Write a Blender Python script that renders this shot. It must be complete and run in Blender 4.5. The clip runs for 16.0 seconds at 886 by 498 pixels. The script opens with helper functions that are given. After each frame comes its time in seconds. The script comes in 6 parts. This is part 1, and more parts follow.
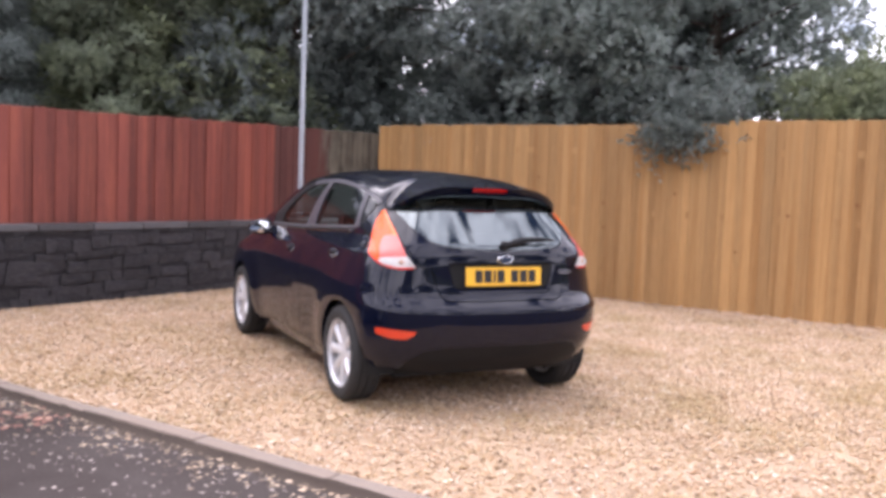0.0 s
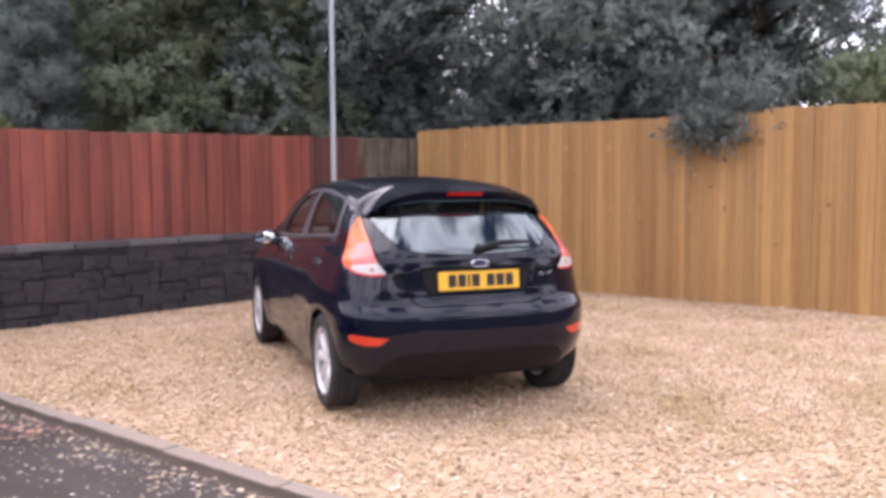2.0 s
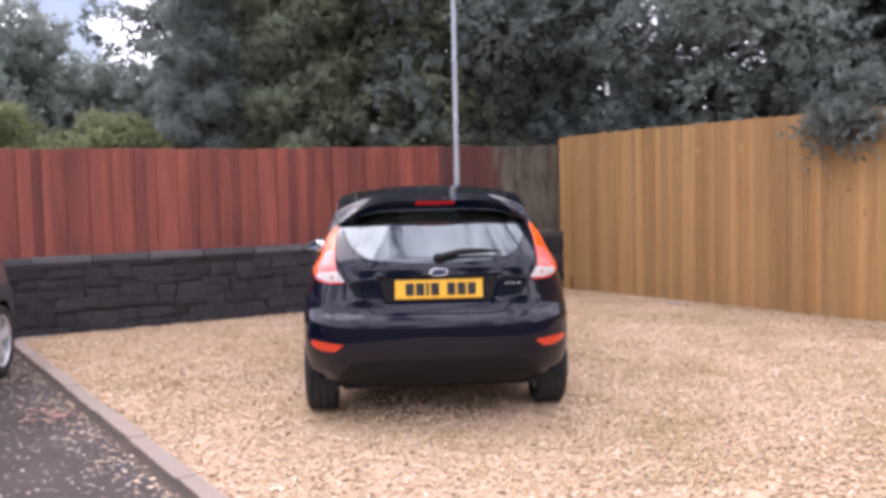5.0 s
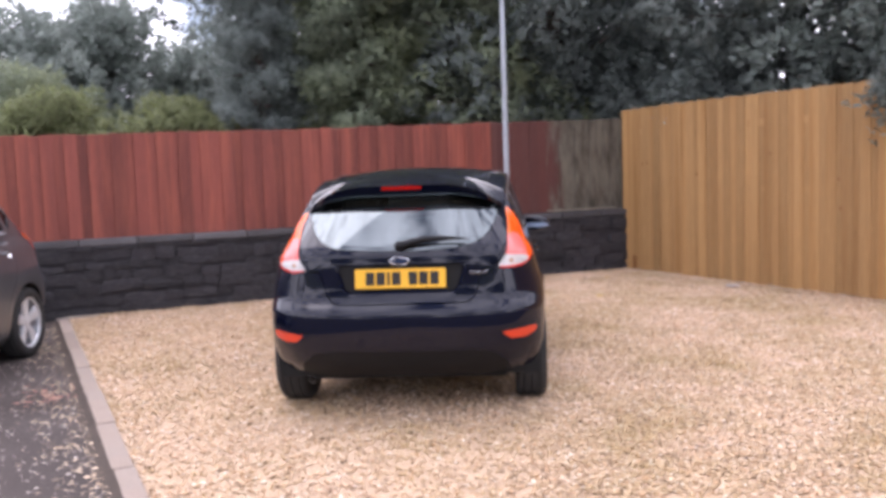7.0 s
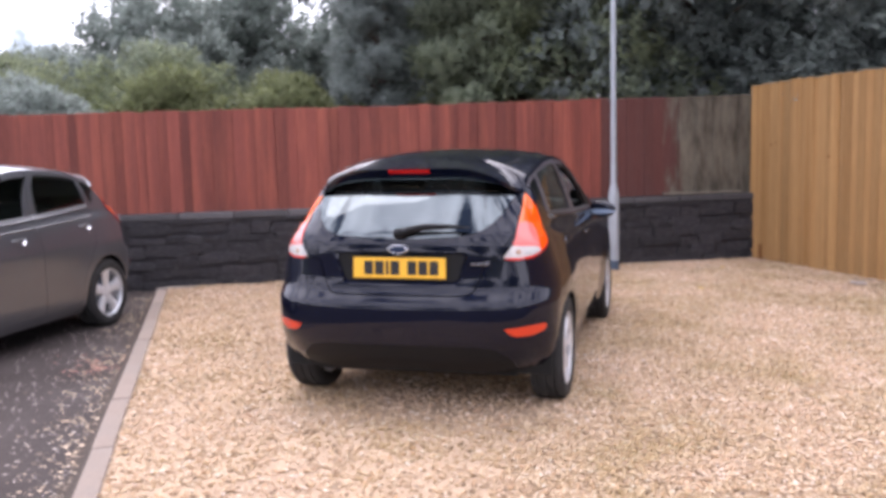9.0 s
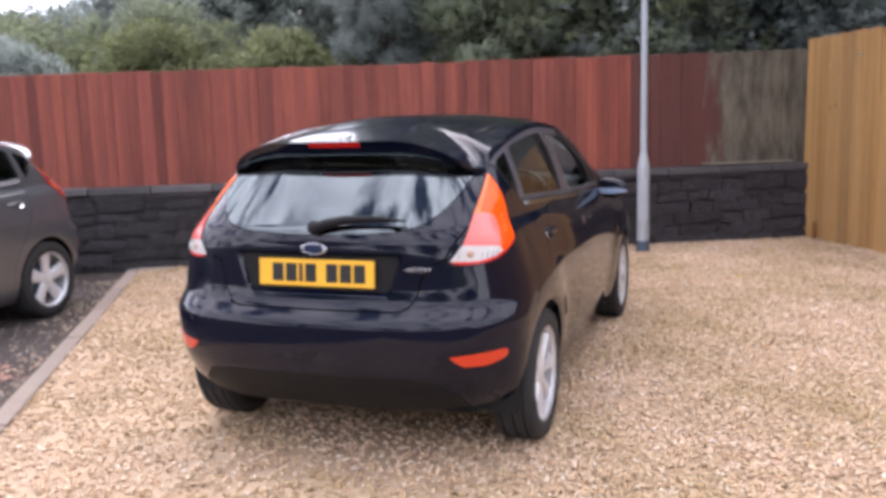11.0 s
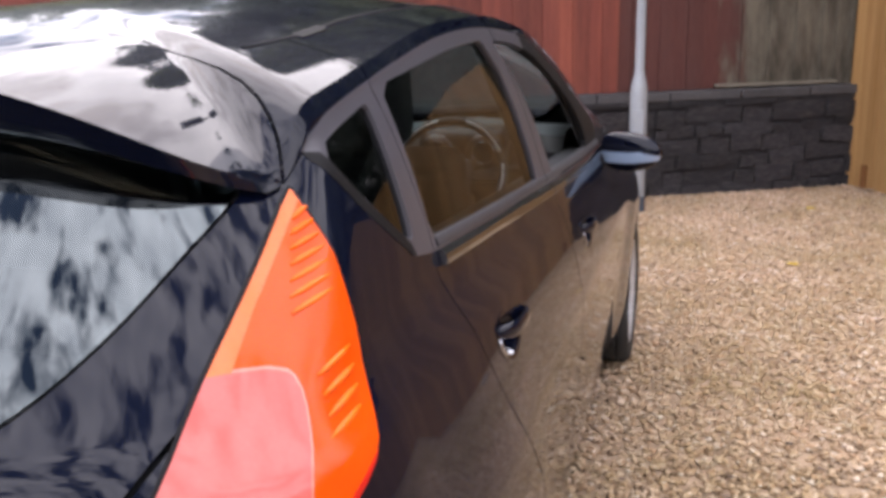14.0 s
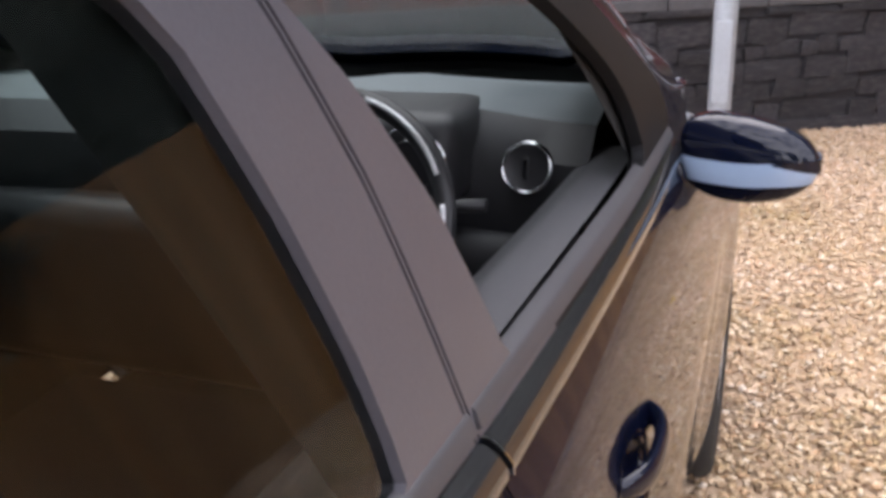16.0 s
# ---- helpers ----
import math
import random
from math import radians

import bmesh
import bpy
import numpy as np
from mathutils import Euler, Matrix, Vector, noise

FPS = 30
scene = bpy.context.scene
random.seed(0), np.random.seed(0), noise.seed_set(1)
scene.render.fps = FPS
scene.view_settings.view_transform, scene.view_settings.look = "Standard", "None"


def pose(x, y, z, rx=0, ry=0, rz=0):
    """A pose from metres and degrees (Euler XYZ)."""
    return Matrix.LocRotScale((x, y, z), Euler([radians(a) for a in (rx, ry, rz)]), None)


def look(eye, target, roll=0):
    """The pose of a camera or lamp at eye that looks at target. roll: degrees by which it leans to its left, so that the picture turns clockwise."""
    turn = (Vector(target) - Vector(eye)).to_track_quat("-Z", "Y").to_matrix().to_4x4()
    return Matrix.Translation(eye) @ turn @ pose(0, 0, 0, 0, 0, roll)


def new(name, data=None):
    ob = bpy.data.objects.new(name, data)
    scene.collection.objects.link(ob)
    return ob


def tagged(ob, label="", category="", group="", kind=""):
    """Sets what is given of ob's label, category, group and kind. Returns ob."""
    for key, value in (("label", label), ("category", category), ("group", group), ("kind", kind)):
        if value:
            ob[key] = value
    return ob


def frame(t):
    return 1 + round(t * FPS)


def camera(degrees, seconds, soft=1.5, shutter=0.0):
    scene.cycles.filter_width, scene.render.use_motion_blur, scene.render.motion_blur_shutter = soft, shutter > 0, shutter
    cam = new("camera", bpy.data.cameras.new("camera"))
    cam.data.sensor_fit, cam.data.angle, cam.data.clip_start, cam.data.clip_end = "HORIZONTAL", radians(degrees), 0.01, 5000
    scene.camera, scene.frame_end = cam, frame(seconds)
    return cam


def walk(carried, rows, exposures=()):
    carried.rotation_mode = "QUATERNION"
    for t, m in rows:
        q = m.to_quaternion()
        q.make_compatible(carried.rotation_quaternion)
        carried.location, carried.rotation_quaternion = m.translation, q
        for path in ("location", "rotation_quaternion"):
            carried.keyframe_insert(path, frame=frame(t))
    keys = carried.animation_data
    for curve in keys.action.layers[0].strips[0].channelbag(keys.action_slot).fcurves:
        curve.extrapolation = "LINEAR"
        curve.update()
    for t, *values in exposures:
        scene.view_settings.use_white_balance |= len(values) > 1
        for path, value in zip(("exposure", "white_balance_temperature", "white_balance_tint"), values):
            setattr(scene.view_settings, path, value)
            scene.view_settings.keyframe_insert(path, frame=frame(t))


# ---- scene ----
cam = camera(53.0, 16.0, soft=3.9)
PATH = [
    (0, (-2.717, -4.601, 1.373), (-1.823, -2.818, 1.225), 2.2),
    (0.5, (-2.686, -4.659, 1.397), (-1.764, -2.89, 1.258), -0.3),
    (1, (-2.479, -4.777, 1.384), (-1.581, -2.995, 1.253), 0.4),
    (1.5, (-2.312, -4.823, 1.384), (-1.49, -3.006, 1.234), -0.4),
    (2, (-2.074, -4.861, 1.399), (-1.365, -2.997, 1.253), -0.3),
    (2.5, (-1.811, -5.023, 1.396), (-1.197, -3.124, 1.271), -1.2),
    (3, (-1.490, -5.073, 1.393), (-0.923, -3.162, 1.242), -0.3),
    (3.5, (-1.196, -5.143, 1.374), (-0.704, -3.208, 1.262), -0.8),
    (4, (-0.907, -5.125, 1.383), (-0.553, -3.159, 1.270), -0.9),
    (4.5, (-0.575, -5.212, 1.373), (-0.352, -3.228, 1.265), -1.5),
    (5, (-0.315, -5.249, 1.385), (-0.184, -3.257, 1.263), -1.2),
    (7.5, (0.908, -4.933, 1.44), (0.616, -2.963, 1.262), -1.6),
    (8, (1.208, -4.854, 1.446), (0.749, -2.914, 1.29), -0.8),
    (8.5, (1.394, -4.707, 1.451), (0.885, -2.782, 1.267), -1.0),
    (11, (1.672, -3.22, 1.455), (1.02, -1.353, 1.155), -1.5),
    (11.5, (1.619, -2.783, 1.441), (1.017, -0.894, 1.173), -1.5),
    (12, (1.494, -2.332, 1.415), (0.918, -0.441, 1.112), -1.7),
    (12.5, (1.391, -1.884, 1.421), (0.885, 0.012, 1.037), -2.5),
    (13, (1.303, -1.435, 1.418), (0.684, 0.426, 1.026), -1.4),
    (13.5, (1.146, -0.918, 1.399), (0.587, 0.954, 0.974), -0.5),
    (14, (1.075, -0.524, 1.389), (0.527, 1.334, 0.893), -1.4),
    (14.5, (0.984, -0.109, 1.397), (0.381, 1.711, 0.829), -1.1),
    (15, (0.89, 0.26, 1.378), (0.416, 2.107, 0.775), -1.4),
    (15.5, (0.893, 0.715, 1.312), (0.362, 2.531, 0.665), -3.0),
    (16, (0.885, 1.038, 1.316), (0.222, 2.788, 0.611), -2.3),
]
walk(cam, [(t, look(eye, target, roll)) for t, eye, target, roll in PATH],
     [(0.0, 0.34, 6350, 25), (5.0, 0.32, 6300, 26), (8.5, 0.32, 6200, 24), (11.0, 0.34, 6250, 22), (12.0, 0.30, 6150, 20), (13.0, 0.27, 6550, 20), (15.0, 0.28, 6500, 20), (15.5, 0.50, 6600, 20), (16.0, 0.75, 6400, 18)])

# ---------------------------------------------------------------- world, sun
def make_world():
    w = bpy.data.worlds.new("sky")
    scene.world = w
    w.use_nodes = True
    nt = w.node_tree
    nt.nodes.clear()
    out = nt.nodes.new("ShaderNodeOutputWorld")
    bg = nt.nodes.new("ShaderNodeBackground")
    sky = nt.nodes.new("ShaderNodeTexSky")
    sky.sky_type = "NISHITA"
    sky.sun_disc = False
    sky.sun_elevation = radians(SUN_UP)
    sky.sun_rotation = radians(SUN_TURN)
    sky.air_density, sky.dust_density, sky.ozone_density = 1.0, 1.5, 1.2
    tc = nt.nodes.new("ShaderNodeTexCoord")
    mp = nt.nodes.new("ShaderNodeMapping")
    mp.inputs["Scale"].default_value = (1.5, 2.1, 2.4)
    nz = nt.nodes.new("ShaderNodeTexNoise")
    nz.inputs["Scale"].default_value = 5.0
    nz.inputs["Detail"].default_value = 5.0
    nz.inputs["Roughness"].default_value = 0.5
    nz.inputs["Distortion"].default_value = 0.15
    ramp = nt.nodes.new("ShaderNodeValToRGB")
    ramp.color_ramp.elements[0].position, ramp.color_ramp.elements[1].position = 0.38, 0.52
    shade = nt.nodes.new("ShaderNodeTexNoise")
    shade.inputs["Scale"].default_value = 7.0
    shade.inputs["Detail"].default_value = 5.0
    cl = nt.nodes.new("ShaderNodeMix")
    cl.data_type = "RGBA"
    cl.inputs["A"].default_value = (9.5, 10.6, 12.6, 1)
    cl.inputs["B"].default_value = (42.0, 42.0, 42.8, 1)
    mix = nt.nodes.new("ShaderNodeMix")
    mix.data_type = "RGBA"
    nt.links.new(tc.outputs["Generated"], mp.inputs["Vector"])
    nt.links.new(mp.outputs["Vector"], nz.inputs["Vector"])
    nt.links.new(mp.outputs["Vector"], shade.inputs["Vector"])
    nt.links.new(nz.outputs["Fac"], ramp.inputs["Fac"])
    nt.links.new(shade.outputs["Fac"], cl.inputs["Factor"])
    nt.links.new(ramp.outputs["Color"], mix.inputs["Factor"])
    nt.links.new(sky.outputs["Color"], mix.inputs["A"])
    nt.links.new(cl.outputs["Result"], mix.inputs["B"])
    nt.links.new(mix.outputs["Result"], bg.inputs["Color"])
    bg.inputs["Strength"].default_value = SKY
    nt.links.new(bg.outputs["Background"], out.inputs["Surface"])


SUN_UP, SUN_TURN, SKY = 57.0, 333.0, 0.10
make_world()
sun = new("sun", bpy.data.lights.new("sun", "SUN"))
sun.data.energy, sun.data.angle, sun.data.color = 2.2, radians(64.0), (1.0, 0.96, 0.91)
_az, _el = radians(SUN_TURN), radians(SUN_UP)
sun.matrix_world = look((0, 0, 0), (-math.sin(_az) * math.cos(_el), -math.cos(_az) * math.cos(_el), -math.sin(_el)))


# ---------------------------------------------------------------- materials
def node(nt, kind, **values):
    n = nt.nodes.new(kind)
    for k, v in values.items():
        n.inputs[k].default_value = v
    return n


def mat(name, base, rough=0.6, metal=0.0, vary=0.25, fine=60.0, broad=3.0, bump=0.15, bump_scale=None, tint=None, per_object=0.0,
        per_island=0.0, coat=0.0, spec=0.5, stretch=(1, 1, 1), dist=0.004, other=None, other_amount=0.5):
    """Principled surface with grain and broad stains. other: a second colour, mixed in by broad stains."""
    m = bpy.data.materials.new(name)
    m.use_nodes = True
    nt = m.node_tree
    p = nt.nodes["Principled BSDF"]
    p.inputs["Roughness"].default_value = rough
    p.inputs["Metallic"].default_value = metal
    p.inputs["Coat Weight"].default_value = coat
    p.inputs["Coat Roughness"].default_value = 0.03
    p.inputs["Specular IOR Level"].default_value = spec
    tc = nt.nodes.new("ShaderNodeTexCoord")
    mp = node(nt, "ShaderNodeMapping", Scale=stretch)
    nt.links.new(tc.outputs["Object"], mp.inputs["Vector"])
    a = node(nt, "ShaderNodeTexNoise", Scale=fine, Detail=4.0, Roughness=0.6)
    b = node(nt, "ShaderNodeTexNoise", Scale=broad, Detail=5.0, Roughness=0.6)
    if per_object:
        info = nt.nodes.new("ShaderNodeObjectInfo")
        off = node(nt, "ShaderNodeMath")
        off.operation = "MULTIPLY"
        off.inputs[1].default_value = 40.0
        nt.links.new(info.outputs["Random"], off.inputs[0])
        add = nt.nodes.new("ShaderNodeVectorMath")
        add.operation = "ADD"
        nt.links.new(mp.outputs["Vector"], add.inputs[0])
        nt.links.new(off.outputs[0], add.inputs[1])
        vec = add.outputs["Vector"]
    else:
        vec = mp.outputs["Vector"]
    nt.links.new(vec, a.inputs["Vector"])
    nt.links.new(vec, b.inputs["Vector"])
    col = node(nt, "ShaderNodeRGB")
    col.outputs[0].default_value = (*base, 1)
    colour = col.outputs[0]
    if other:
        ramp = nt.nodes.new("ShaderNodeValToRGB")
        ramp.color_ramp.elements[0].position, ramp.color_ramp.elements[1].position = 0.45, 0.65
        nt.links.new(b.outputs["Fac"], ramp.inputs["Fac"])
        amt = node(nt, "ShaderNodeMath")
        amt.operation = "MULTIPLY"
        amt.inputs[1].default_value = other_amount
        nt.links.new(ramp.outputs["Color"], amt.inputs[0])
        mx = nt.nodes.new("ShaderNodeMix")
        mx.data_type = "RGBA"
        nt.links.new(amt.outputs[0], mx.inputs["Factor"])
        nt.links.new(colour, mx.inputs["A"])
        mx.inputs["B"].default_value = (*other, 1)
        colour = mx.outputs["Result"]
    s = node(nt, "ShaderNodeMath")
    s.operation = "ADD"
    nt.links.new(a.outputs["Fac"], s.inputs[0])
    nt.links.new(b.outputs["Fac"], s.inputs[1])
    last = s.outputs[0]
    for kind, amount in (("ShaderNodeObjectInfo", per_object), ("ShaderNodeNewGeometry", per_island)):
        if amount:
            n = nt.nodes.new(kind)
            mul = node(nt, "ShaderNodeMath")
            mul.operation = "MULTIPLY_ADD"
            mul.inputs[1].default_value = amount / max(vary, 0.01)
            mul.inputs[2].default_value = -0.5 * amount / max(vary, 0.01)
            nt.links.new(n.outputs["Random" if kind == "ShaderNodeObjectInfo" else "Random Per Island"], mul.inputs[0])
            ad = node(nt, "ShaderNodeMath")
            ad.operation = "ADD"
            nt.links.new(last, ad.inputs[0])
            nt.links.new(mul.outputs[0], ad.inputs[1])
            last = ad.outputs[0]
    k = node(nt, "ShaderNodeMath")
    k.operation = "MULTIPLY_ADD"
    k.inputs[1].default_value, k.inputs[2].default_value = 2 * vary, 1 - 2 * vary
    nt.links.new(last, k.inputs[0])
    hsv = nt.nodes.new("ShaderNodeHueSaturation")
    nt.links.new(k.outputs[0], hsv.inputs["Value"])
    nt.links.new(colour, hsv.inputs["Color"])
    nt.links.new(hsv.outputs["Color"], p.inputs["Base Color"])
    if bump:
        bp = node(nt, "ShaderNodeBump", Strength=bump, Distance=dist)
        src = a
        if bump_scale:
            src = node(nt, "ShaderNodeTexNoise", Scale=bump_scale, Detail=4.0)
            nt.links.new(vec, src.inputs["Vector"])
        nt.links.new(src.outputs["Fac"], bp.inputs["Height"])
        nt.links.new(bp.outputs["Normal"], p.inputs["Normal"])
    return m


def paint(name, base, flake=0.0):
    m = mat(name, base, rough=0.35, vary=0.08, fine=900, broad=4, bump=0.0, coat=1.0, spec=0.02)
    m.node_tree.nodes["Principled BSDF"].inputs["Coat IOR"].default_value = 1.41
    m.node_tree.nodes["Principled BSDF"].inputs["Metallic"].default_value = flake
    m.node_tree.nodes["Principled BSDF"].inputs["Coat Roughness"].default_value = 0.03
    return m


def glass(name, tint, gloss=1.5, amount=1.0, coat=(1, 1, 1), dash_veil=0.0):
    m = bpy.data.materials.new(name)
    m.use_nodes = True
    nt = m.node_tree
    nt.nodes.remove(nt.nodes["Principled BSDF"])
    out = nt.nodes["Material Output"]
    tr = node(nt, "ShaderNodeBsdfTransparent", Color=(*tint, 1))
    gl = node(nt, "ShaderNodeBsdfGlossy", Color=(*coat, 1), Roughness=0.02)
    fr = node(nt, "ShaderNodeFresnel", IOR=gloss)
    mx = nt.nodes.new("ShaderNodeMixShader")
    am = node(nt, "ShaderNodeMath")
    am.operation = "MULTIPLY"
    am.inputs[1].default_value = amount
    nt.links.new(fr.outputs[0], am.inputs[0])
    nt.links.new(am.outputs[0], mx.inputs[0])
    nt.links.new(tr.outputs[0], mx.inputs[1])
    nt.links.new(gl.outputs[0], mx.inputs[2])
    # pale translucent veil that imitates the dashboard's reflection in the pane
    if dash_veil:
        veil = node(nt, "ShaderNodeBsdfTranslucent", Color=(0.50, 0.58, 0.58, 1))
        over = node(nt, "ShaderNodeMixShader", Fac=dash_veil)
        nt.links.new(mx.outputs[0], over.inputs[1])
        nt.links.new(veil.outputs[0], over.inputs[2])
        mx = over
    nt.links.new(mx.outputs[0], out.inputs["Surface"])
    return m


def lens(name, base, rough=0.12, coat=0.6):
    m = mat(name, base, rough=rough, vary=0.12, fine=140, broad=12, bump=0.05, coat=coat, spec=0.2)
    return m


def leaf(name, *args, **kw):
    """Leaves: a matt surface that also lets light through."""
    m = mat(name, *args, **kw)
    nt = m.node_tree
    p = nt.nodes["Principled BSDF"]
    tl = nt.nodes.new("ShaderNodeBsdfTranslucent")
    mx = node(nt, "ShaderNodeMixShader", Fac=0.52)
    nt.links.new(p.inputs["Base Color"].links[0].from_socket, tl.inputs["Color"])
    nt.links.new(p.outputs[0], mx.inputs[1])
    nt.links.new(tl.outputs[0], mx.inputs[2])
    nt.links.new(mx.outputs[0], nt.nodes["Material Output"].inputs["Surface"])
    return m



def pebbles(name):
    """Stones of many buffs, creams and browns, one shade a stone, with broad drifts of a yellower kind."""
    m = bpy.data.materials.new(name)
    m.use_nodes = True
    nt = m.node_tree
    p = nt.nodes["Principled BSDF"]
    p.inputs["Roughness"].default_value = 0.8
    p.inputs["Specular IOR Level"].default_value = 0.3
    geo = nt.nodes.new("ShaderNodeNewGeometry")
    ramp = nt.nodes.new("ShaderNodeValToRGB")
    ramp.color_ramp.interpolation = "CONSTANT"
    shades = ((0.0, (0.26, 0.18, 0.12)), (0.06, (0.47, 0.335, 0.225)), (0.24, (0.57, 0.42, 0.285)), (0.42, (0.62, 0.47, 0.335)), (0.60, (0.54, 0.39, 0.245)), (0.74, (0.67, 0.53, 0.405)), (0.87, (0.56, 0.375, 0.24)), (0.95, (0.74, 0.64, 0.54)))
    while len(ramp.color_ramp.elements) < len(shades):
        ramp.color_ramp.elements.new(0.5)
    for e, (at, c) in zip(ramp.color_ramp.elements, shades):
        e.position, e.color = at, (*c, 1)
    tc = nt.nodes.new("ShaderNodeTexCoord")
    broad = node(nt, "ShaderNodeTexNoise", Scale=1.1, Detail=5.0, Roughness=0.65)
    fine = node(nt, "ShaderNodeTexNoise", Scale=160.0, Detail=3.0)
    for n in (broad, fine):
        nt.links.new(tc.outputs["Object"], n.inputs["Vector"])
    drift = nt.nodes.new("ShaderNodeValToRGB")
    drift.color_ramp.elements[0].position, drift.color_ramp.elements[1].position = 0.40, 0.66
    drift.color_ramp.elements[0].color, drift.color_ramp.elements[1].color = (1.06, 1.05, 1.05, 1), (0.76, 0.75, 0.60, 1)
    mul = nt.nodes.new("ShaderNodeMix")
    mul.data_type, mul.blend_type = "RGBA", "MULTIPLY"
    mul.inputs["Factor"].default_value = 1.0
    hsv = nt.nodes.new("ShaderNodeHueSaturation")
    k = node(nt, "ShaderNodeMath")
    k.operation = "MULTIPLY_ADD"
    k.inputs[1].default_value, k.inputs[2].default_value = 0.5, 0.78
    nt.links.new(geo.outputs["Random Per Island"], ramp.inputs["Fac"])
    nt.links.new(broad.outputs["Fac"], drift.inputs["Fac"])
    nt.links.new(ramp.outputs["Color"], mul.inputs["A"])
    nt.links.new(drift.outputs["Color"], mul.inputs["B"])
    nt.links.new(fine.outputs["Fac"], k.inputs[0])
    nt.links.new(k.outputs[0], hsv.inputs["Value"])
    nt.links.new(mul.outputs["Result"], hsv.inputs["Color"])
    nt.links.new(hsv.outputs["Color"], p.inputs["Base Color"])
    return m



def worn_board(name):
    """Old fence boards: red stain, its colour darkened for the trees' shade, that has flaked off the bare grey-olive
    wood towards the corner, with ragged runs.
    """
    m = mat(name, (0.105, 0.036, 0.029), rough=0.85, vary=0.38, fine=22, broad=1.8, bump=0.35, stretch=(5, 5, 0.5), per_object=0.16, other=(0.075, 0.036, 0.032))
    nt = m.node_tree
    p = nt.nodes["Principled BSDF"]
    geo = nt.nodes.new("ShaderNodeNewGeometry")
    dot = nt.nodes.new("ShaderNodeVectorMath")
    dot.operation = "DOT_PRODUCT"
    dot.inputs[1].default_value = (math.cos(radians(27.4)), math.sin(radians(27.4)), 0.0)
    runs = node(nt, "ShaderNodeMapping", Scale=(4.0, 4.0, 1.1))
    noise = node(nt, "ShaderNodeTexNoise", Scale=1.6, Detail=5.0, Roughness=0.65)
    add = node(nt, "ShaderNodeMath")
    add.operation = "MULTIPLY_ADD"
    add.inputs[1].default_value = 0.95
    edge = nt.nodes.new("ShaderNodeMapRange")
    edge.interpolation_type = "SMOOTHSTEP"
    start = 2.24 * math.cos(radians(27.4)) + 7.40 * math.sin(radians(27.4))
    edge.inputs["From Min"].default_value, edge.inputs["From Max"].default_value = start - 0.66, start - 0.36
    bare = nt.nodes.new("ShaderNodeValToRGB")
    bare.color_ramp.elements[0].position, bare.color_ramp.elements[1].position = 0.36, 0.62
    bare.color_ramp.elements[0].color, bare.color_ramp.elements[1].color = (0.055, 0.047, 0.034, 1), (0.165, 0.145, 0.11, 1)
    mix = nt.nodes.new("ShaderNodeMix")
    mix.data_type = "RGBA"
    red = p.inputs["Base Color"].links[0].from_socket
    nt.links.new(geo.outputs["Position"], dot.inputs[0])
    nt.links.new(geo.outputs["Position"], runs.inputs["Vector"])
    nt.links.new(runs.outputs["Vector"], noise.inputs["Vector"])
    nt.links.new(noise.outputs["Fac"], add.inputs[0])
    nt.links.new(dot.outputs["Value"], add.inputs[2])
    nt.links.new(add.outputs[0], edge.inputs["Value"])
    nt.links.new(noise.outputs["Fac"], bare.inputs["Fac"])
    nt.links.new(edge.outputs["Result"], mix.inputs["Factor"])
    nt.links.new(red, mix.inputs["A"])
    nt.links.new(bare.outputs["Color"], mix.inputs["B"])
    nt.links.new(mix.outputs["Result"], p.inputs["Base Color"])
    return m


M = {}
M["paint_black"] = paint("black_paint", (0.0022, 0.0036, 0.0120))
M["paint_grey"] = paint("grey_paint", (0.15, 0.155, 0.167), 0.7)
M["satin"] = mat("satin_trim", (0.071, 0.068, 0.079), rough=0.33, vary=0.15, fine=300, broad=6, bump=0.03)
M["plastic"] = mat("black_plastic", (0.008, 0.008, 0.009), rough=0.55, spec=0.2, vary=0.2, fine=400, broad=8, bump=0.1)
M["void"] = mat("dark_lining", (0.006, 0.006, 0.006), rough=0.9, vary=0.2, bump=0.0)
M["chrome"] = mat("chrome", (0.75, 0.76, 0.78), rough=0.1, metal=1.0, vary=0.04, bump=0.0)
M["mirror_glass"] = mat("mirror_silver", (0.85, 0.86, 0.88), rough=0.03, metal=1.0, vary=0.02, bump=0.0)
M["glass"] = glass("side_glass", (0.47, 0.53, 0.52), 1.5, 0.85)
# the last value mixes in the painted dashboard reflection
M["screen_glass"] = glass("screen_glass", (0.74, 0.80, 0.79), 1.5, 0.8, (1, 1, 1), 0.05)
M["rear_glass"] = glass("rear_glass", (0.07, 0.09, 0.10), 2.6, 0.72, (0.86, 0.97, 1.0))
M["quarter_glass"] = glass("quarter_glass", (0.12, 0.15, 0.16), 1.5, 0.9)
M["lens_red"] = lens("red_lens", (0.62, 0.018, 0.012))
M["lens_amber"] = lens("amber_lens", (0.84, 0.085, 0.002), coat=0.3)
M["lens_dull"] = lens("dull_red_lens", (0.22, 0.03, 0.03))
M["lens_pink"] = lens("silvered_red_lens", (0.72, 0.15, 0.13), 0.1)
# paler orange for the sheen painted on the lamp's inner edge
M["lens_glow"] = lens("pale_orange_lens_sheen", (0.88, 0.19, 0.06), 0.1, 0.4)
M["lens_line"] = lens("lens_line", (0.82, 0.30, 0.24), 0.1)
M["bulb"] = lens("bulb_amber", (0.46, 0.30, 0.22), 0.15)
M["facet"] = mat("lens_facet", (0.34, 0.36, 0.36), rough=0.25, vary=0.1, bump=0.0, coat=0.6)
M["lens_rib"] = lens("lens_rib", (0.95, 0.17, 0.006), 0.2, 0.3)
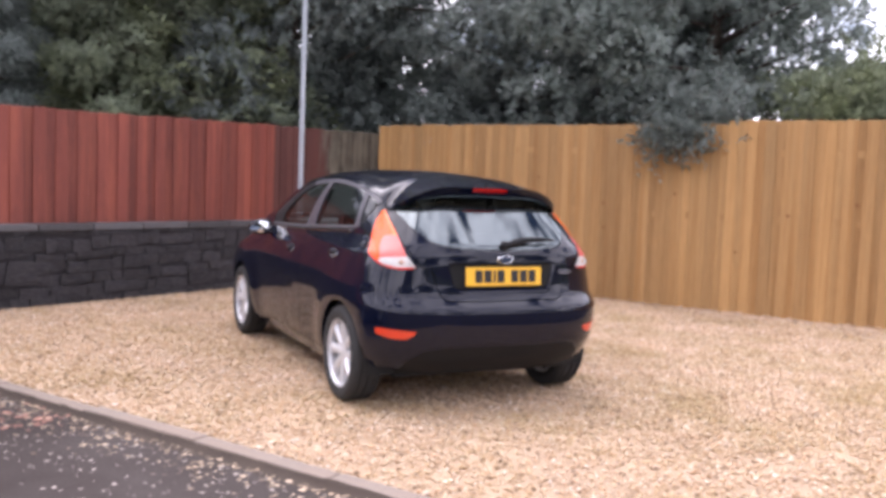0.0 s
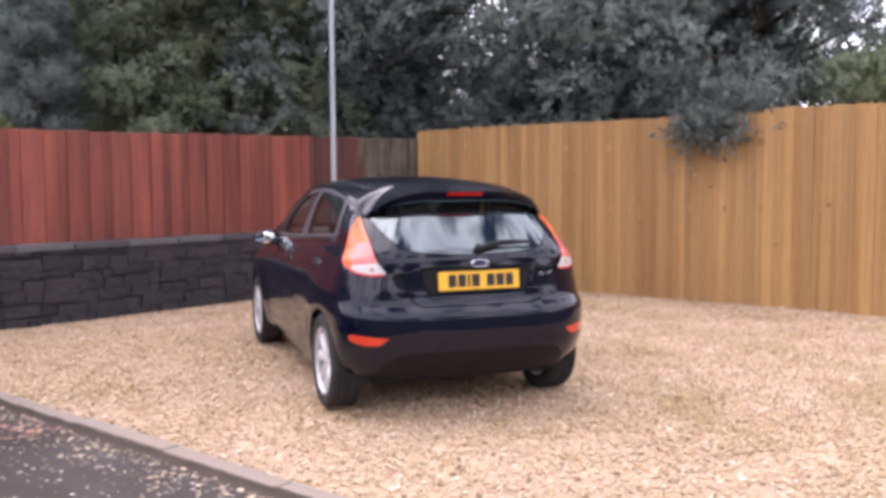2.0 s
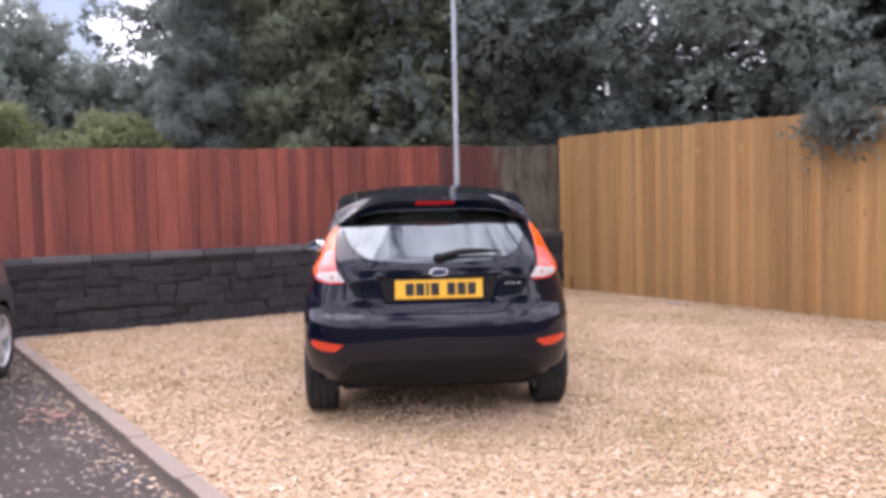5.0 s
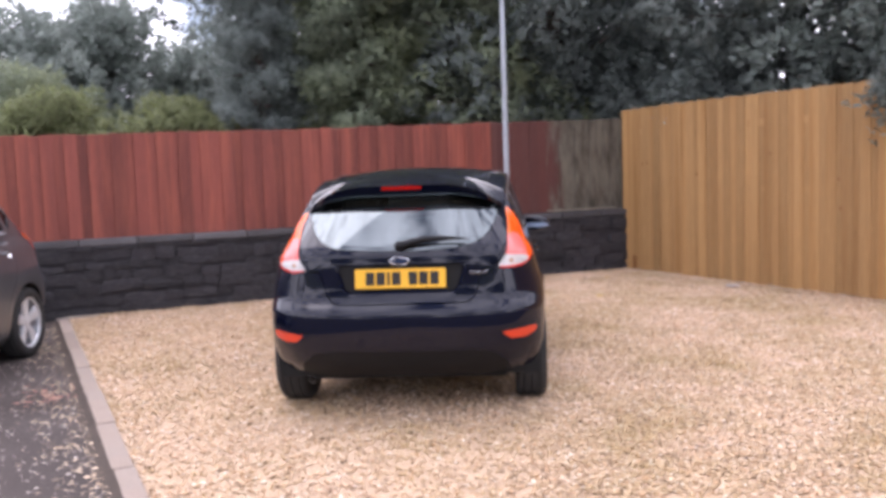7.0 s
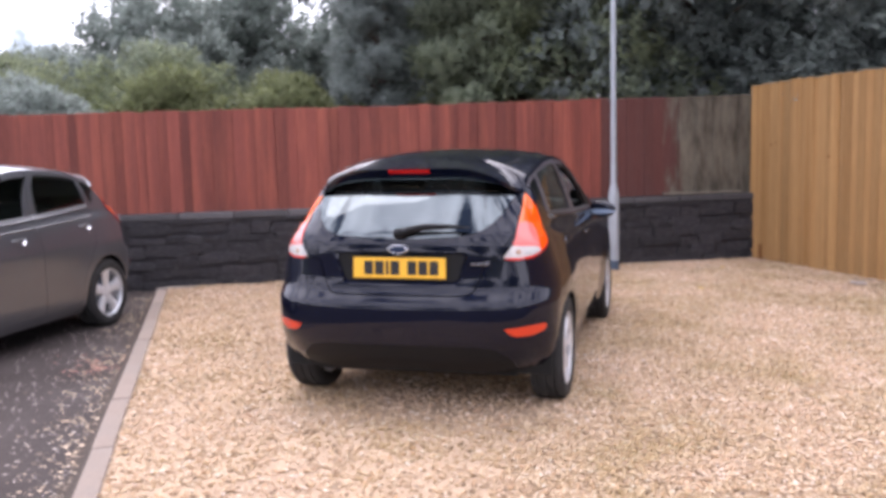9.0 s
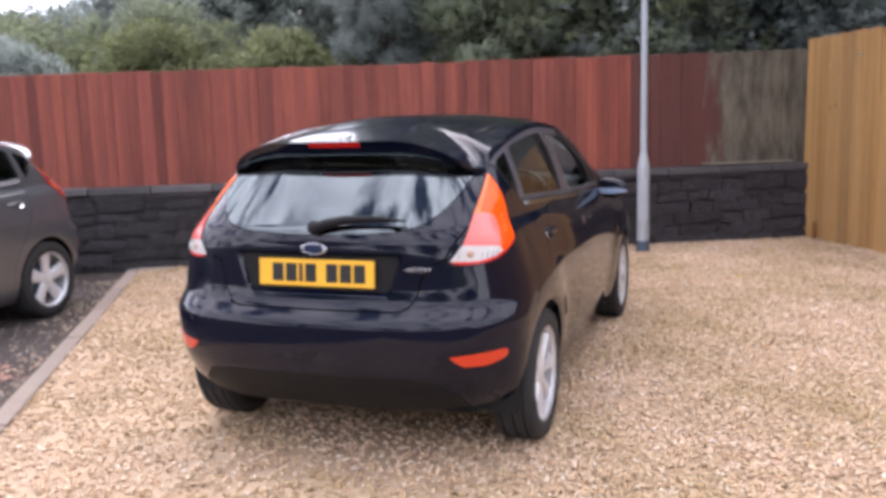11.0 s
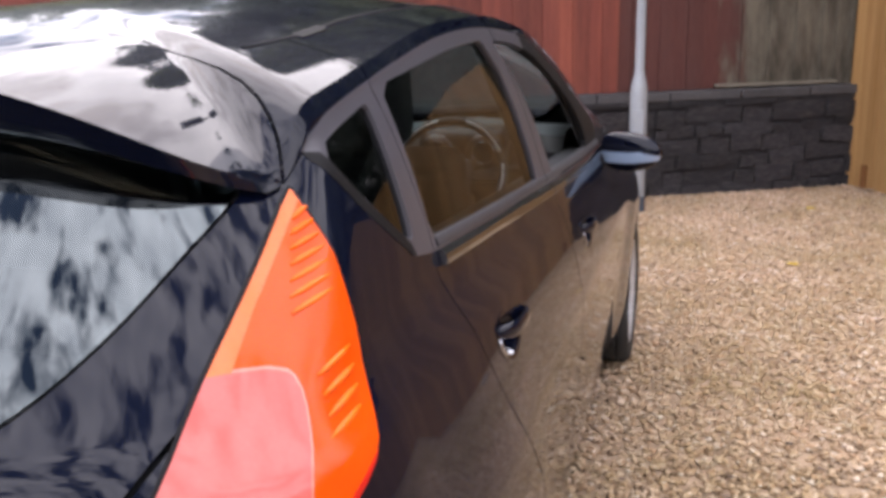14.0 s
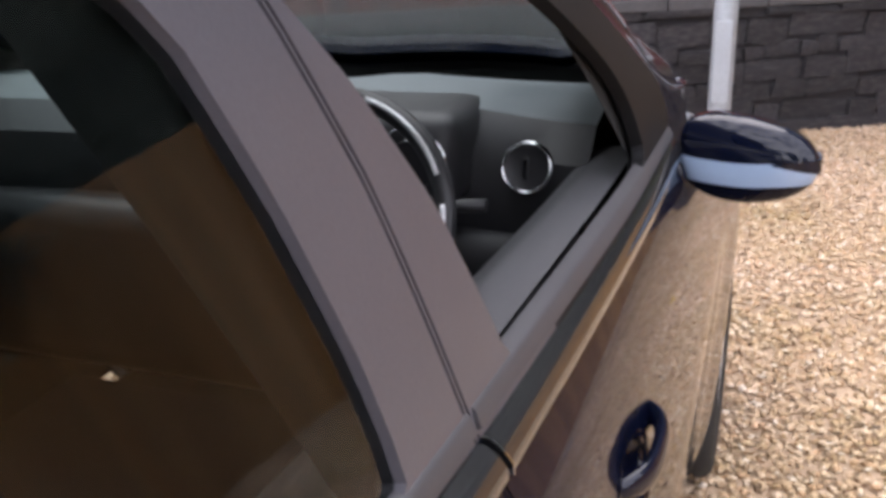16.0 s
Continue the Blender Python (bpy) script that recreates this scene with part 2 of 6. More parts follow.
M["lens_clear"] = lens("clear_lens", (0.56, 0.53, 0.51), 0.08)
M["rubber"] = mat("tyre_rubber", (0.018, 0.018, 0.018), rough=0.85, vary=0.3, fine=150, broad=10, bump=0.25, bump_scale=90)
M["alloy"] = mat("alloy_silver", (0.62, 0.63, 0.65), rough=0.28, metal=0.35, vary=0.08, fine=300, broad=9, bump=0.02)
M["plate_yellow"] = mat("plate_yellow", (0.82, 0.45, 0.03), rough=0.35, vary=0.05, bump=0.0)
M["ink"] = mat("black_ink", (0.012, 0.012, 0.012), rough=0.5, vary=0.1, bump=0.0)
M["badge_blue"] = mat("badge_blue", (0.012, 0.022, 0.06), rough=0.15, vary=0.1, bump=0.0, coat=1.0)
M["dash"] = mat("dash_grey", (0.085, 0.103, 0.110), rough=0.6, vary=0.12, fine=500, broad=6, bump=0.15)
M["dash_dark"] = mat("dash_dark", (0.016, 0.016, 0.018), rough=0.5, vary=0.15, fine=500, broad=6, bump=0.1)
M["fabric"] = mat("seat_fabric", (0.012, 0.012, 0.014), rough=0.95, vary=0.3, fine=350, broad=9, bump=0.3)
M["headlining"] = mat("headlining", (0.30, 0.29, 0.28), rough=0.95, vary=0.1, fine=300, broad=5, bump=0.1)
M["bulb_dark"] = mat("dark_glass", (0.02, 0.022, 0.025), rough=0.05, vary=0.05, bump=0.0, coat=1.0)
M["gravel"] = mat("gravel_bed", (0.44, 0.32, 0.215), rough=0.95, vary=0.5, fine=75, broad=0.9, bump=0.5, bump_scale=70, dist=0.010)
M["stones"] = pebbles("gravel_stones")
M["tarmac"] = mat("tarmac", (0.056, 0.045, 0.041), spec=0.25, rough=0.9, vary=0.45, fine=170, broad=1.1, bump=0.7, bump_scale=190, dist=0.006, other=(0.076, 0.066, 0.062))
M["kerb"] = mat("concrete_edging", (0.265, 0.21, 0.17), rough=0.9, vary=0.3, fine=120, broad=4, bump=0.4, per_object=0.15, other=(0.17, 0.15, 0.13))
M["red_board"] = mat("red_stained_board", (0.190, 0.049, 0.034), rough=0.75, vary=0.36, fine=22, broad=1.6, bump=0.35, stretch=(6, 6, 0.5), per_object=0.28, other=(0.25, 0.068, 0.040), other_amount=0.7)
M["tan_board"] = mat("tan_timber_board", (0.37, 0.21, 0.078), rough=0.75, vary=0.42, fine=26, broad=1.2, bump=0.35, stretch=(7, 7, 0.45), per_object=0.22, other=(0.235, 0.118, 0.036), other_amount=0.9)
M["stale_board"] = mat("weathered_board", (0.20, 0.175, 0.135), rough=0.9, vary=0.4, fine=25, broad=2.2, bump=0.4, stretch=(2.5, 2.5, 0.8), other=(0.085, 0.07, 0.052), per_object=0.12)
M["worn_shaded_red"] = worn_board("worn_shaded_red_board")
M["knot"] = mat("knot_wood", (0.20, 0.085, 0.025), rough=0.8, vary=0.3, fine=90, broad=20, bump=0.2)
M["wall_stone"] = mat("dark_wall_stone", (0.031, 0.029, 0.034), rough=0.85, vary=0.5, fine=45, broad=6, bump=0.8, bump_scale=30, dist=0.02, per_object=0.24, other=(0.056, 0.051, 0.050), other_amount=0.7)
M["mortar"] = mat("dark_mortar", (0.030, 0.028, 0.031), rough=0.95, vary=0.4, fine=80, broad=5, bump=0.6)
M["coping"] = mat("coping_stone", (0.08, 0.077, 0.08), rough=0.85, vary=0.35, fine=60, broad=4, bump=0.5, per_object=0.3)
M["pole"] = mat("galvanised_paint", (0.36, 0.39, 0.42), rough=0.45, vary=0.18, fine=60, broad=5, bump=0.1, metal=0.2)
M["pole_foot"] = mat("pole_foot_paint", (0.05, 0.075, 0.11), rough=0.6, vary=0.3, bump=0.2)
M["bark"] = mat("bark", (0.07, 0.052, 0.04), rough=0.95, vary=0.4, fine=40, broad=5, bump=0.8, dist=0.02, stretch=(2, 2, 0.5))
M["leaf_conifer"] = leaf("conifer_spray", (0.235, 0.275, 0.19), rough=0.7, vary=0.3, fine=30, broad=0.8, bump=0.0, per_island=0.3, other=(0.24, 0.27, 0.12), other_amount=0.8)
M["leaf_dark"] = leaf("dark_leaf", (0.245, 0.285, 0.262), rough=0.65, vary=0.3, fine=25, broad=0.7, bump=0.0, per_island=0.3, other=(0.185, 0.215, 0.195))
M["leaf_grey"] = leaf("grey_green_leaf", (0.31, 0.36, 0.32), rough=0.65, vary=0.3, fine=25, broad=0.7, bump=0.0, per_island=0.3, other=(0.16, 0.19, 0.165))
M["leaf_light"] = leaf("light_leaf", (0.20, 0.225, 0.10), rough=0.65, vary=0.35, fine=25, broad=0.9, bump=0.0, per_island=0.3, other=(0.13, 0.155, 0.085))
M["grass"] = mat("rough_grass", (0.06, 0.075, 0.03), rough=0.95, vary=0.4, fine=20, broad=0.5, bump=0.5, dist=0.03)
M["dirt"] = mat("dark_soil", (0.055, 0.04, 0.03), rough=0.95, vary=0.4, fine=90, broad=6, bump=0.6)
M["dark_bits"] = mat("dark_bits", (0.16, 0.11, 0.08), rough=0.9, vary=0.2, per_island=0.6, bump=0.0)
M["litter"] = mat("leaf_litter", (0.42, 0.33, 0.24), rough=0.9, vary=0.2, per_island=0.7, bump=0.0, other=(0.22, 0.13, 0.07))
M["petal"] = mat("pale_flakes", (0.40, 0.35, 0.31), rough=0.9, vary=0.2, per_island=0.5, bump=0.0)
M["wet_red"] = mat("reddish_scraps", (0.32, 0.165, 0.125), rough=0.9, vary=0.2, per_island=0.5, bump=0.0)
M["yellow_leaf"] = mat("yellow_fallen_leaf", (0.62, 0.42, 0.03), rough=0.7, vary=0.2, bump=0.1)


# ---------------------------------------------------------------- mesh helpers
def mesh_of(name, verts, faces, material, smooth=False):
    me = bpy.data.meshes.new(name)
    me.from_pydata([tuple(v) for v in verts], [], [tuple(f) for f in faces])
    me.materials.append(material)
    if smooth:
        me.polygons.foreach_set("use_smooth", [True] * len(me.polygons))
    me.update()
    return me


def child(name, me, parent, label="", at=None):
    ob = new(name, me)
    ob.parent = parent
    if at is not None:
        ob.matrix_basis = at
    return tagged(ob, label)


def part(name, bm, material, parent, label="", smooth=False):
    me = bpy.data.meshes.new(name)
    bm.to_mesh(me)
    bm.free()
    me.materials.append(material)
    if smooth:
        me.polygons.foreach_set("use_smooth", [True] * len(me.polygons))
    ob = new(name, me)
    ob.parent = parent
    return tagged(ob, label)


def empty(name, m=None, label="", category="", group="", kind=""):
    ob = new(name)
    ob.empty_display_size = 0.2
    if m is not None:
        ob.matrix_basis = m
    return tagged(ob, label, category, group, kind)


def box(bm, lo, hi, bevel=0.0, m=None, segments=2):
    r = bmesh.ops.create_cube(bm, size=1.0)
    vs = r["verts"]
    for v in vs:
        v.co = Vector([lo[i] + (v.co[i] + 0.5) * (hi[i] - lo[i]) for i in range(3)])
    if bevel:
        es = list({e for v in vs for e in v.link_edges})
        out = bmesh.ops.bevel(bm, geom=es, offset=bevel, segments=segments, affect="EDGES", profile=0.6)
        vs = list({v for f in out["faces"] for v in f.verts} | {v for v in vs if v.is_valid})
    if m is not None:
        bmesh.ops.transform(bm, matrix=m, verts=vs)
    return vs


def lathe(bm, profile, n=40, m=None, close=False):
    """Turns (radius, height) pairs round z."""
    rings = []
    for r, h in profile:
        rings.append([bm.verts.new((r * math.cos(2 * math.pi * i / n), r * math.sin(2 * math.pi * i / n), h)) for i in range(n)])
    pairs = list(zip(rings, rings[1:])) + ([(rings[-1], rings[0])] if close else [])
    for a, b in pairs:
        for i in range(n):
            bm.faces.new((a[i], a[(i + 1) % n], b[(i + 1) % n], b[i]))
    vs = [v for r in rings for v in r]
    if m is not None:
        bmesh.ops.transform(bm, matrix=m, verts=vs)
    return vs


def tube(bm, pts, radius, n=8, radii=None):
    """A round bar along points."""
    pts = [Vector(p) for p in pts]
    rings = []
    for i, p in enumerate(pts):
        d = (pts[min(i + 1, len(pts) - 1)] - pts[max(i - 1, 0)]).normalized()
        side = d.cross(Vector((0, 0, 1)) if abs(d.z) < 0.9 else Vector((1, 0, 0))).normalized()
        up = side.cross(d)
        r = radii[i] if radii else radius
        rings.append([bm.verts.new(p + r * (math.cos(2 * math.pi * k / n) * side + math.sin(2 * math.pi * k / n) * up)) for k in range(n)])
    for a, b in zip(rings, rings[1:]):
        for k in range(n):
            bm.faces.new((a[k], a[(k + 1) % n], b[(k + 1) % n], b[k]))
    bm.faces.new(rings[0][::-1])
    bm.faces.new(rings[-1])


def curve_through(pts, per=8, closed=True):
    """Points of a smooth line through pts."""
    pts = np.array(pts, float)
    n = len(pts)
    out = []
    for i in range(n if closed else n - 1):
        if closed:
            p0, p1, p2, p3 = pts[i - 1], pts[i], pts[(i + 1) % n], pts[(i + 2) % n]
        else:
            p0, p1, p2, p3 = pts[max(i - 1, 0)], pts[i], pts[i + 1], pts[min(i + 2, n - 1)]
        for k in range(per):
            t = k / per
            out.append(0.5 * (2 * p1 + (p2 - p0) * t + (2 * p0 - 5 * p1 + 4 * p2 - p3) * t * t + (3 * p1 - p0 - 3 * p2 + p3) * t ** 3))
    if not closed:
        out.append(pts[-1])
    return np.array(out)


def poly_distance(P, poly, closed=True):
    """Signed distance of points to a polygon (negative inside); to a line when it is not closed."""
    P, A = np.asarray(P, float), np.asarray(poly, float)
    B = np.roll(A, -1, 0)
    if not closed:
        A, B = A[:-1], B[:-1]
    best = np.full(len(P), 1e9)
    inside = np.zeros(len(P), bool)
    for a, b in zip(A, B):
        d, e = P - a, b - a
        k = np.clip((d @ e) / max(e @ e, 1e-12), 0, 1)
        best = np.minimum(best, np.hypot(*(d - k[:, None] * e).T))
        if closed:
            hit = (a[1] > P[:, 1]) != (b[1] > P[:, 1])
            with np.errstate(divide="ignore", invalid="ignore"):
                inside ^= hit & (P[:, 0] < e[0] * (P[:, 1] - a[1]) / (e[1] if e[1] else 1e-12) + a[0])
    return np.where(inside, -best, best) if closed else best


class Skin:
    """A sheet of polygons that can be cut along lines where a field is zero."""

    def __init__(self, verts, faces):
        self.v, self.groups = [np.array(p, float) for p in verts], {"body": [tuple(f) for f in faces]}

    def points(self):
        return np.array(self.v)

    def cut(self, source, target, field):
        """Moves what lies where field < 0 from one group to another (target None: away)."""
        val = field(self.points())
        made, keep, moved = {}, [], []

        def between(i, j):
            key = (min(i, j), max(i, j))
            if key not in made:
                k = val[i] / (val[i] - val[j])
                self.v.append(self.v[i] + k * (self.v[j] - self.v[i]))
                made[key] = len(self.v) - 1
            return made[key]

        for f in self.groups.get(source, ()):
            s = [val[i] < 0 for i in f]
            if not any(s):
                keep.append(f)
            elif all(s):
                moved.append(f)
            else:
                a, b = [], []
                for i, j in zip(f, f[1:] + f[:1]):
                    (a if val[i] < 0 else b).append(i)
                    if (val[i] < 0) != (val[j] < 0):
                        n = between(i, j)
                        a.append(n)
                        b.append(n)
                if len(a) > 2:
                    moved.append(tuple(a))
                if len(b) > 2:
                    keep.append(tuple(b))
        self.groups[source] = keep
        if target:
            self.groups.setdefault(target, []).extend(moved)

    def half(self, group, offset=0.0, flip=False, away=None):
        faces = self.groups.get(group, [])
        used = sorted({i for f in faces for i in f})
        at = {i: n for n, i in enumerate(used)}
        V = np.array([self.v[i] for i in used]).reshape(-1, 3)
        F = [tuple(at[i] for i in f) for f in faces]
        if offset:
            N = np.zeros_like(V)
            for f in F:
                a, b, c = V[f[0]], V[f[1]], V[f[2]]
                n = np.cross(b - a, c - a)
                for i in f:
                    N[i] += n
            N /= np.maximum(np.linalg.norm(N, axis=1), 1e-9)[:, None]
            V = V + offset * N
        return V, F


def thick(V, F, t):
    """Gives a sheet a folded-in rim of depth t along its open edges."""
    N = np.zeros_like(V)
    for f in F:
        n = np.cross(V[f[1]] - V[f[0]], V[f[2]] - V[f[0]])
        for i in f:
            N[i] += n
    N /= np.maximum(np.linalg.norm(N, axis=1), 1e-9)[:, None]
    count = {}
    for f in F:
        for i, j in zip(f, f[1:] + f[:1]):
            count[(i, j)] = 1
    rim = [(i, j) for (i, j) in count if (j, i) not in count]
    made, V, F = {}, list(V), list(F)

    def low(i):
        if i not in made:
            V.append(V[i] - t * N[i])
            made[i] = len(V) - 1
        return made[i]

    for i, j in rim:
        if abs(V[i][0]) < 1e-4 and abs(V[j][0]) < 1e-4:
            continue
        F.append((j, i, low(i), low(j)))
    return np.array(V), F


# ---------------------------------------------------------------- hatchback cars
REAR_AXLE, FRONT_AXLE, TYRE = 0.565, 3.054, 0.297
HANDLES = ((0.815, 0.908), (1.70, 0.872))


def lip_drop(x):
    """0 along the flat middle of the roof spoiler's lip, 1 where its ends have turned down."""
    return np.clip((np.abs(x) - 0.22) / 0.39, 0, 1) ** 2.3



def table(x, xs, ys):
    """A smooth line through a short table (monotone cubic)."""
    xs, ys = np.array(xs, float), np.array(ys, float)
    h, d = np.diff(xs), np.diff(ys) / np.diff(xs)
    m = np.r_[d[0], np.where(d[:-1] * d[1:] > 0, 2 * d[:-1] * d[1:] / np.where(d[:-1] + d[1:] == 0, 1, d[:-1] + d[1:]), 0), d[-1]]
    x = np.clip(np.asarray(x, float), xs[0], xs[-1])
    i = np.clip(np.searchsorted(xs, x) - 1, 0, len(xs) - 2)
    t = (x - xs[i]) / h[i]
    return (2 * t ** 3 - 3 * t ** 2 + 1) * ys[i] + (t ** 3 - 2 * t ** 2 + t) * h[i] * m[i] + (3 * t ** 2 - 2 * t ** 3) * ys[i + 1] + (t ** 3 - t ** 2) * h[i] * m[i + 1]


def even(P, n):
    s = np.r_[0, np.cumsum(np.linalg.norm(np.diff(P, axis=0), axis=1))]
    k = np.linspace(0, s[-1], n)
    return np.stack([np.interp(k, s, P[:, i]) for i in range(P.shape[1])], 1)


NR, NS, NF = 40, 96, 22


def ring(z, w, yr, depth, power, yf, fdepth, taper=0.02, side=None, zs=None):
    """Half an outline round the car, from the middle of the tail to the middle of the nose. side: width along y; zs: height along y."""
    a = np.linspace(0, math.pi / 2, 200)
    wr = w if side is None else float(side(yr + depth))
    wf = w if side is None else float(side(yf - fdepth))
    if side is None:
        wr, wf = w - taper, w - taper
    rear = np.stack([wr * np.sin(a) ** (2 / power), yr + depth * (1 - np.cos(a) ** (2 / power))], 1)
    ys = np.linspace(yr + depth, yf - fdepth, NS + 2)[1:-1]
    if side is None:
        k = (ys - (yr + depth)) / (yf - fdepth - yr - depth)
        xs = w - taper * (2 * k - 1) ** 4
    else:
        xs = side(ys)
    front = np.stack([wf * np.cos(a) ** (2 / 2.6), yf - fdepth + fdepth * np.sin(a) ** (2 / 2.6)], 1)
    P = np.concatenate([even(rear, NR), np.stack([xs, ys], 1), even(front, NF)])
    Z = np.full(len(P), z) if zs is None else zs(P[:, 0], P[:, 1])
    return np.column_stack([P, Z])


def car_grid():
    keys = []
    for z, w, yr, yf in ((0.175, 0.745, 0.17, 3.58), (0.24, 0.782, 0.06, 3.68), (0.33, 0.802, -0.035, 3.78), (0.43, 0.812, -0.088, 3.84), (0.53, 0.819, -0.108, 3.865),
                         (0.60, 0.823, -0.109, 3.86), (0.640, 0.826, -0.104, 3.84), (0.685, 0.828, -0.058, 3.80), (0.71, 0.829, -0.034, 3.76), (0.76, 0.829, -0.024, 3.66),
                         (0.83, 0.815, -0.022, 3.46), (0.90, 0.797, -0.022, 3.26), (0.955, 0.778, -0.018, 3.06)):
        keys.append(ring(z, w, yr, 0.43, 2.8, yf, 0.55))
    belt_x = lambda y: table(y, (0.3, 0.6, 1.0, 1.5, 2.0, 2.5, 2.8), (0.712, 0.722, 0.731, 0.738, 0.745, 0.745, 0.73))
    belt_z = lambda x, y: 1.0 + 0.028 * np.clip((y - 0.15) / 0.3, 0, 1) * np.clip((2.9 - y) / 0.4, 0, 1)
    keys.append(ring(1.0, 0.74, -0.002, 0.42, 2.8, 2.93, 0.22, side=belt_x, zs=belt_z))
    top_x = lambda y: table(y, (0.4, 0.7, 1.0, 1.5, 1.9, 2.3, 2.66), (0.603, 0.622, 0.626, 0.631, 0.652, 0.69, 0.722))
    top_z = lambda y: table(y, (0.20, 0.40, 0.55, 0.7, 1.0, 1.35, 1.7, 2.0, 2.3, 2.55, 2.9), (1.27, 1.272, 1.298, 1.328, 1.374, 1.388, 1.360, 1.285, 1.170, 1.065, 1.0))

    def top_ring(dy, dz, rear_z, dx):
        def zs(x, y):
            k = np.clip((y - 0.385) / 0.110, 0, 1)
            k = k * k * (3 - 2 * k)
            rear = rear_z - (rear_z - 1.197) * lip_drop(x)
            return (rear + dz * (1 - k) * (1 - 0.8 * lip_drop(x))) * (1 - k) + (top_z(y) + dz * 0.5) * k
        return ring(0, 0.62, 0.195 + dy, 0.33 - dy * 0.8, 3.2, 2.92, 0.24, side=lambda y: top_x(y) - dx, zs=zs)

    keys.append(top_ring(0.085, -0.045, 1.325, -0.004))
    keys.append(top_ring(0.050, -0.032, 1.322, -0.001))
    keys.append(top_ring(0.030, -0.022, 1.325, 0.0))
    keys.append(top_ring(0.0, 0.022, 1.33, 0.012))
    K = np.array(keys)
    # wheel-arch flare and a soft crease along the doors
    for P in K[:12]:
        y, z = P[:, 1], P[:, 2]
        on = np.clip((np.abs(P[:, 0]) - 0.70) / 0.08, 0, 1)
        for ax in (REAR_AXLE, FRONT_AXLE):
            r = np.hypot(y - ax, z - 0.30)
            P[:, 0] += on * 0.026 * np.exp(-((r - 0.36) / 0.15) ** 2)
    steps = (3, 4, 4, 5, 4, 3, 3, 2, 3, 4, 4, 3, 3, 14, 2, 2, 3)
    rows = []
    for i, n in enumerate(steps):
        p0, p1, p2, p3 = K[max(i - 1, 0)], K[i], K[i + 1], K[min(i + 2, len(K) - 1)]
        for k in range(n):
            t = k / n
            if i >= 12:
                rows.append(p1 + (p2 - p1) * t + (np.array([0.03, 0, 0]) * t * (1 - t) if i == 13 else 0))
            else:
                rows.append(p1 + (p2 - p1) * t + 0.25 * t * (1 - t) * ((1 - t) * ((p2 - p0) - 2 * (p2 - p1)) - t * ((p3 - p1) - 2 * (p2 - p1))))
    rows.append(K[-1])
    edge = K[-1]
    # the roof and windscreen, from their edge to the spine
    spine_y = np.clip(edge[:, 1], 0.75, 2.15)
    spine_z = table(spine_y, (0.75, 1.1, 1.5, 1.8, 2.15), (1.436, 1.456, 1.460, 1.446, 1.384))
    dx, dy = np.abs(edge[:, 0]), np.abs(edge[:, 1] - spine_y)
    k = dx / (dx + dy + 1e-6)
    power = 1.75 + 0.85 * k * k * (3 - 2 * k)
    # the rear half of the roof is one smooth crown through its edge and its spine
    def crown(x, y):
        spine = table(y, (0.195, 0.45, 0.75, 1.1, 1.5), (1.352, 1.395, 1.432, 1.456, 1.460))
        bow = table(y, (0.195, 0.40, 0.60, 1.5), (0.05, 0.10, 0.16, 0.15))
        side_fall = table(y, (0.195, 0.40, 0.60, 1.0, 1.5), (0.14, 0.105, 0.056, 0.018, 0.013))
        return spine - bow * x * x - side_fall * lip_drop(x)

    miss = edge[:, 2] - crown(edge[:, 0], edge[:, 1])
    keep = np.clip((edge[:, 1] - 0.95) / 0.35, 0, 1)
    keep = keep * keep * (3 - 2 * keep)
    for s in (0.012, 0.03, 0.055, 0.09, 0.14, 0.2, 0.27, 0.35, 0.44, 0.54, 0.64, 0.75, 0.87, 1.0):
        Q = edge.copy()
        Q[:, 0] *= 1 - s
        Q[:, 1] += (spine_y - Q[:, 1]) * s
        front = edge[:, 2] + (spine_z - edge[:, 2]) * (1 - (1 - s) ** power)
        rear = crown(Q[:, 0], Q[:, 1]) + miss * (1 - s) ** 4
        Q[:, 2] = np.where(keep < 1, rear * (1 - keep), 0) + front * keep
        rows.append(Q)
    G = np.array(rows)
    G[:, 0, 0] = 0
    G[:, -1, 0] = 0
    return G


